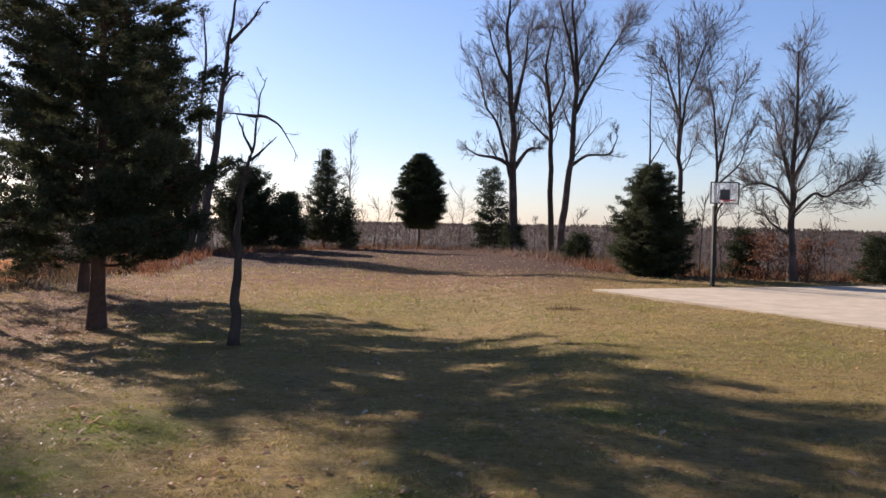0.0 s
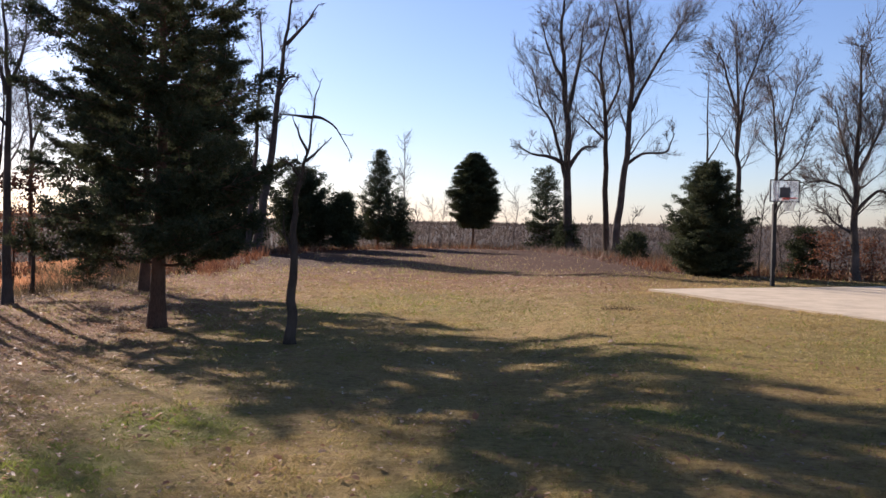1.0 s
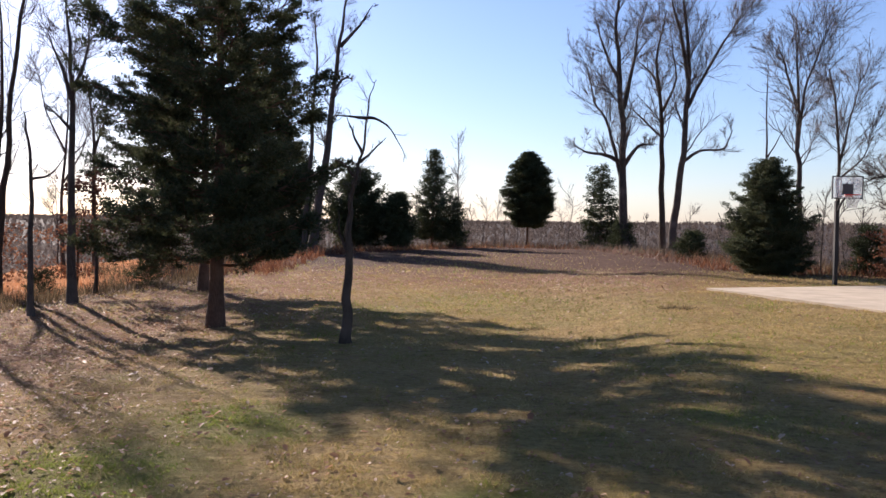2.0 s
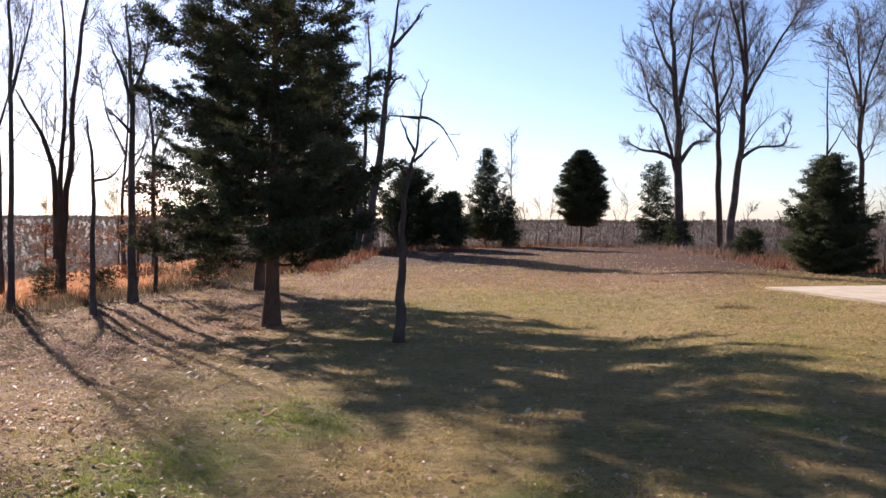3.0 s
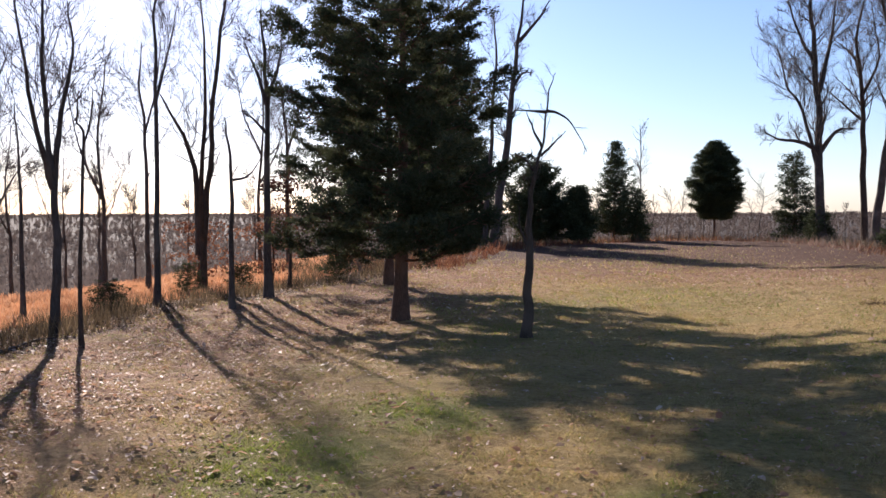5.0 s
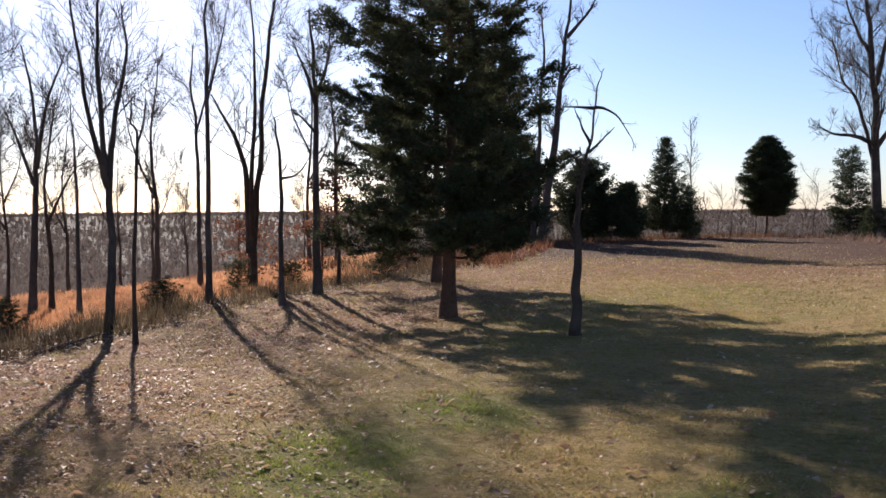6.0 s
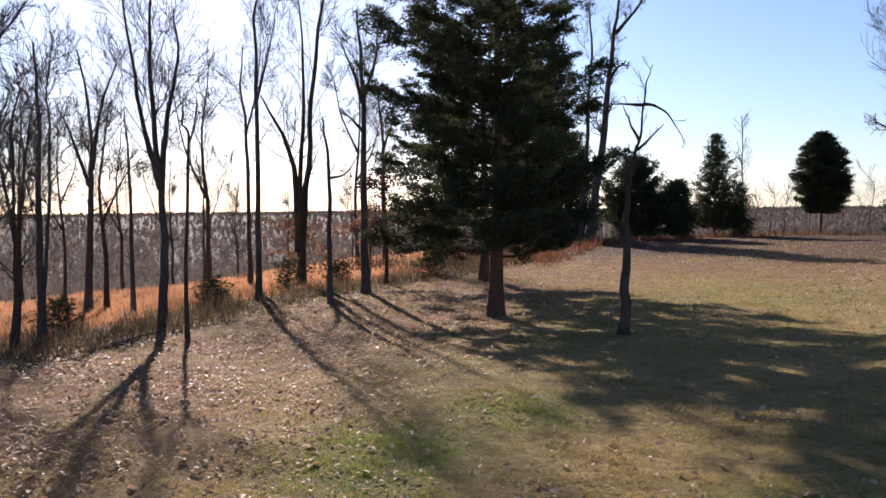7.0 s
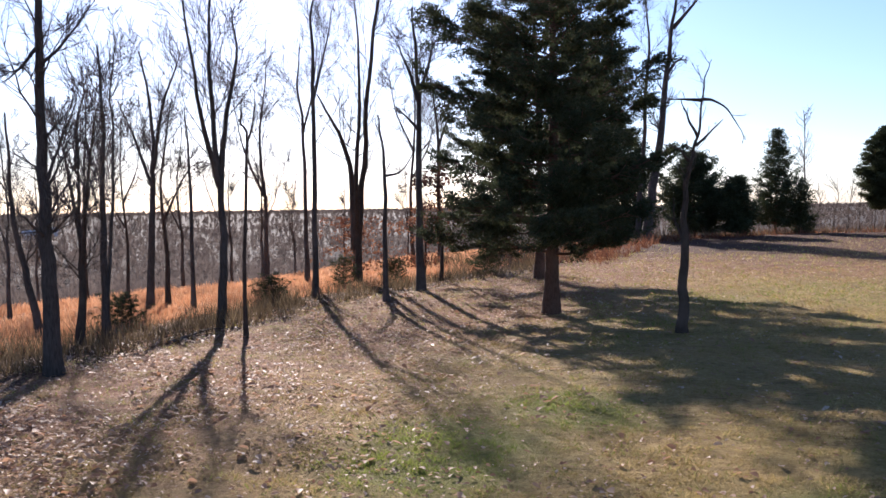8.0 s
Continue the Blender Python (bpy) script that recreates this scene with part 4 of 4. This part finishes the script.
def make_hoop():
    """Basketball hoop on a dark square post: clear board in a black frame, red rim, white net."""
    x, y = 9.26, 31.47
    root = thing("basketball_hoop", x, y, up_at(x, y), "basketball hoop with clear board, red rim and dark post", "basketball hoop")
    root.rotation_euler = (0, 0, COURT_TURN - 0.3)
    m = Mesh()
    m.box((-0.06, -0.06, -0.1), (0.06, 0.06, 2.75))
    post = m.done("post", POLE, root, "dark painted square steel post")
    m = Mesh()
    m.tube([(0, 0, 2.35), (0, -0.35, 2.7), (0, -0.72, 2.92)], [0.035] * 3, 6)
    m.tube([(0, 0, 2.7), (0, -0.4, 3.05), (0, -0.72, 3.34)], [0.035] * 3, 6)
    m.done("arm", POLE, post)
    w, lo, hi, f = 0.47, 2.83, 3.5, -0.74
    m = Mesh()
    m.box((-w, f - 0.008, lo), (w, f + 0.008, hi))
    board = m.done("backboard", ACRYLIC, root, "clear acrylic backboard")
    for name, a, b in (("frame_bar", (-w - 0.03, lo - 0.03), (w + 0.03, lo)), ("frame_bar", (-w - 0.03, hi), (w + 0.03, hi + 0.03)),
                       ("frame_bar", (-w - 0.03, lo), (-w, hi)), ("frame_bar", (w, lo), (w + 0.03, hi)),
                       ("support_bar", (-0.21, lo), (-0.18, hi)), ("support_bar", (0.18, lo), (0.21, hi))):
        m = Mesh()
        m.box((a[0], f - 0.02 + (0.035 if name == "support_bar" else 0), a[1]), (b[0], f + 0.02 + (0.03 if name == "support_bar" else 0), b[1]))
        m.done(name, POLE, board)
    m = Mesh()
    m.box((-0.17, f - 0.016, 2.93), (0.17, f - 0.01, 3.28))
    m.done("target_panel", SHOOTER, board, "dark square painted on the board")
    m = Mesh()
    ring = [(0.23 * math.cos(a), f - 0.36 + 0.23 * math.sin(a), 2.92) for a in [math.tau * i / 20 for i in range(21)]]
    m.tube(ring, [0.012] * 21, 5)
    m.box((-0.09, f - 0.14, 2.86), (0.09, f - 0.02, 2.94))
    rim = m.done("rim", RED, root, "red metal rim")
    m = Mesh()
    for i in range(12):
        for turn in (1, -1):
            line = []
            for k in range(5):
                a, rad = math.tau * (i + turn * k * 0.5) / 12, 0.225 - 0.025 * k
                line.append((rad * math.cos(a), f - 0.36 + rad * math.sin(a), 2.91 - 0.1 * k))
            m.tube(line, [0.006] * 5, 3)
    m.done("net", NET, rim, "white string net")
    return root


POLE = plain("dark_painted_steel", (0.022, 0.02, 0.019), 0.7, 0.25)
RED = plain("red_enamel", (0.55, 0.06, 0.04), 0.45)
NET = plain("white_cord", (0.6, 0.57, 0.52), 0.8)
SHOOTER = plain("dark_panel", (0.06, 0.055, 0.055), 0.6)
glass = Nodes("clear_acrylic")
glass.done((0.8, 0.82, 0.84), 0.25, 0.5)
glass.bsdf.inputs["Alpha"].default_value = 0.3
ACRYLIC = glass.mat
make_hoop()


# ---- small things on the lawn ----
def make_fallen_branch():
    root = thing("fallen_branch", -10.25, 11.2, up_at(-10.25, 11.2), "grey fallen branch lying along the lawn edge", "branch")
    m = Mesh()
    m.tube([(0.3, -0.9, 0.015), (0.14, -0.3, 0.03), (-0.1, 0.25, 0.025), (-0.26, 0.7, 0.02)], [0.03, 0.027, 0.022, 0.014], 7)
    main = m.done("stem", BARK_GREY, root, smooth=True)
    m = Mesh()
    m.tube([(-0.03, 0.1, 0.03), (0.08, 0.35, 0.07), (0.1, 0.6, 0.04)], [0.016, 0.012, 0.006], 5)
    m.done("side_shoot", BARK_GREY, main, smooth=True)


def make_tuft(x, y, wide, n, seed):
    """A coarse clump of dry grass standing out of the short lawn."""
    r = np.random.RandomState(seed)
    foot = np.stack([r.normal(0, wide * 0.4, n), r.normal(0, wide * 0.4, n), np.full(n, -0.01)], 1)
    way = np.stack([foot[:, 0] * 1.6 / wide + r.normal(0, 0.4, n), foot[:, 1] * 1.6 / wide + r.normal(0, 0.4, n), np.ones(n)], 1)
    way /= np.linalg.norm(way, axis=1)[:, None]
    verts, tris = blades(r, foot, foot + way * r.uniform(0.05, 0.15, n)[:, None], np.full(n, 0.006))
    root = thing("grass_tuft", x, y, up_at(x, y), "coarse brown clump of dry grass on the lawn", "grass", "dry grass clumps on the lawn")
    from_arrays("foliage", verts, tris, BRUSH, root, kind="stuff")


make_fallen_branch()
for x, y, wide, seed in ((3.1, 21.6, 0.36, 1), (2.75, 21.75, 0.25, 2)):
    make_tuft(x, y, wide, 160, seed)


# ---- saplings, russet oaks and trees down the slope ----
def sapling(x, y, tall, seed, label, group, bend=0.12, count=9, fine=0.006, branch=1.2):
    rng = random.Random(seed)
    a, b = rng.uniform(-bend, bend) * tall, rng.uniform(-bend, bend) * tall
    return bare_tree("bare_sapling", x, y, tall * 0.014 + 0.02, [[(0, 0), (a * 0.4, tall * 0.4), (a, tall * 0.75), (b, tall)]], label, BARK_GREY, seed,
                     levels=1, first=0.25, count=count, branch=branch, fine=fine, group=group)


SLOPE = "bare trees on the slope beyond the lawn"
rng = random.Random(123)
model = [bare_tree("bare_tree", -22.0, 28.0, 0.22, [[(0, 0), (0.1, 2.5), (-0.1, 5), (0.2, 8.2)], [(0, 3.2), (-0.7, 5), (-1.1, 7.2)]],
                   "slim bare tree on the slope below the lawn", BARK_GREY, 71, count=11, first=0.3, fine=0.008, group=SLOPE),
         bare_tree("bare_tree", -20.0, 36.0, 0.2, [[(0, 0), (-0.1, 3), (0.15, 6), (0.1, 9)], [(0, 3.8), (0.8, 5.4), (1.2, 7.4)], [(0.1, 5), (-0.6, 6.5), (-0.9, 8)]],
                   "forked bare tree on the slope below the lawn", BARK_BROWN, 72, count=10, first=0.35, fine=0.008, group=SLOPE)]
for az, d in ((52.5, 23), (51.0, 33), (48.4, 30), (46.2, 27), (43.1, 35), (40.2, 38), (38.3, 36), (36.4, 48), (33.3, 46), (29.4, 58)):
    x, y = -math.sin(radians(az)) * d, math.cos(radians(az)) * d
    k = rng.uniform(0.5, 0.85)
    made = copy_thing(model[rng.randint(0, 1)], pose(0, 0, 0, 0, 0, rng.uniform(0, 360)))
    stand(made, x, y, up_at(x, y) - 0.05)
    made.scale *= k

BACK = "bare saplings at the back of the lawn"
sapling(-6.95, 68.5, 8.3, 81, "tall thin sapling with fine pale twigs", BACK, 0.03, 26, 0.013, 0.75)
for az, d, tall in ((4.3, 70, 3.6), (3.5, 73, 3.9), (2.9, 72, 3.2), (2.1, 74, 4.0), (0.3, 74, 2.6), (-1.0, 74, 5.0), (-0.4, 76, 3.2), (5.2, 69, 3.0), (8.6, 66, 3.3), (9.8, 64, 3.0),
                    (-5.7, 60, 2.4), (-8.6, 55, 3.0), (-9.8, 51, 2.6), (-15.6, 41, 3.4), (-15.1, 41.5, 2.8), (-16.9, 42, 3.2), (-17.6, 42, 2.8), (-19.4, 41, 2.4), (-22.6, 40, 2.3)):
    x, y = -math.sin(radians(az)) * d, math.cos(radians(az)) * d
    sapling(x, y, tall, int(1000 + az * 10), "thin bare sapling in brown brush", BACK, 0.12, 11, 0.011, 1.3)


def leafy(name, x, y, tall, spread, n, label, seed, low=0.15, leaf=None):
    """A small oak that still holds its russet leaves, in loose clumps on bare branches."""
    root = bare_tree(name, x, y, 0.05 + tall * 0.02, [[(0, 0), (0.05, tall * 0.4), (-0.05, tall * 0.75), (0.05, tall)]], label, BARK_BROWN, seed, levels=1, first=0.2,
                     count=12, branch=1.8, fine=0.006, group="young oaks with russet leaves")
    r = np.random.RandomState(seed)
    c = np.stack([r.normal(0, spread * 0.5, 46), r.normal(0, spread * 0.5, 46), tall * r.uniform(low, 0.95, 46)], 1)
    p = np.repeat(c, n, 0) + r.normal(size=(46 * n, 3)) * np.array([0.22, 0.22, 0.1]) * spread * 0.6
    d = r.normal(size=p.shape)
    d /= np.linalg.norm(d, axis=1)[:, None]
    verts, tris = blades(r, p, p + d * 0.11, np.full(len(p), 0.035))
    from_arrays("foliage", verts, tris, leaf or RUSSET, root, kind="stuff")


leafy("young_oak", -11.6, 22.4, 3.3, 1.0, 26, "young oak holding dark russet leaves at the lawn edge", 91, 0.35, OAK_DARK)
leafy("young_oak", -14.6, 27.0, 2.4, 1.3, 22, "young oak with dull orange leaves in the field edge", 92)
leafy("young_oak", -16.5, 25.6, 2.2, 1.2, 20, "small oak with orange-brown leaves in the field", 93)
leafy("young_oak", 12.9, 36.6, 1.9, 1.3, 26, "low oak with reddish leaves under a bare tree", 94)
leafy("young_oak", 14.6, 36.8, 1.7, 1.0, 20, "low oak with reddish leaves behind the court", 95)
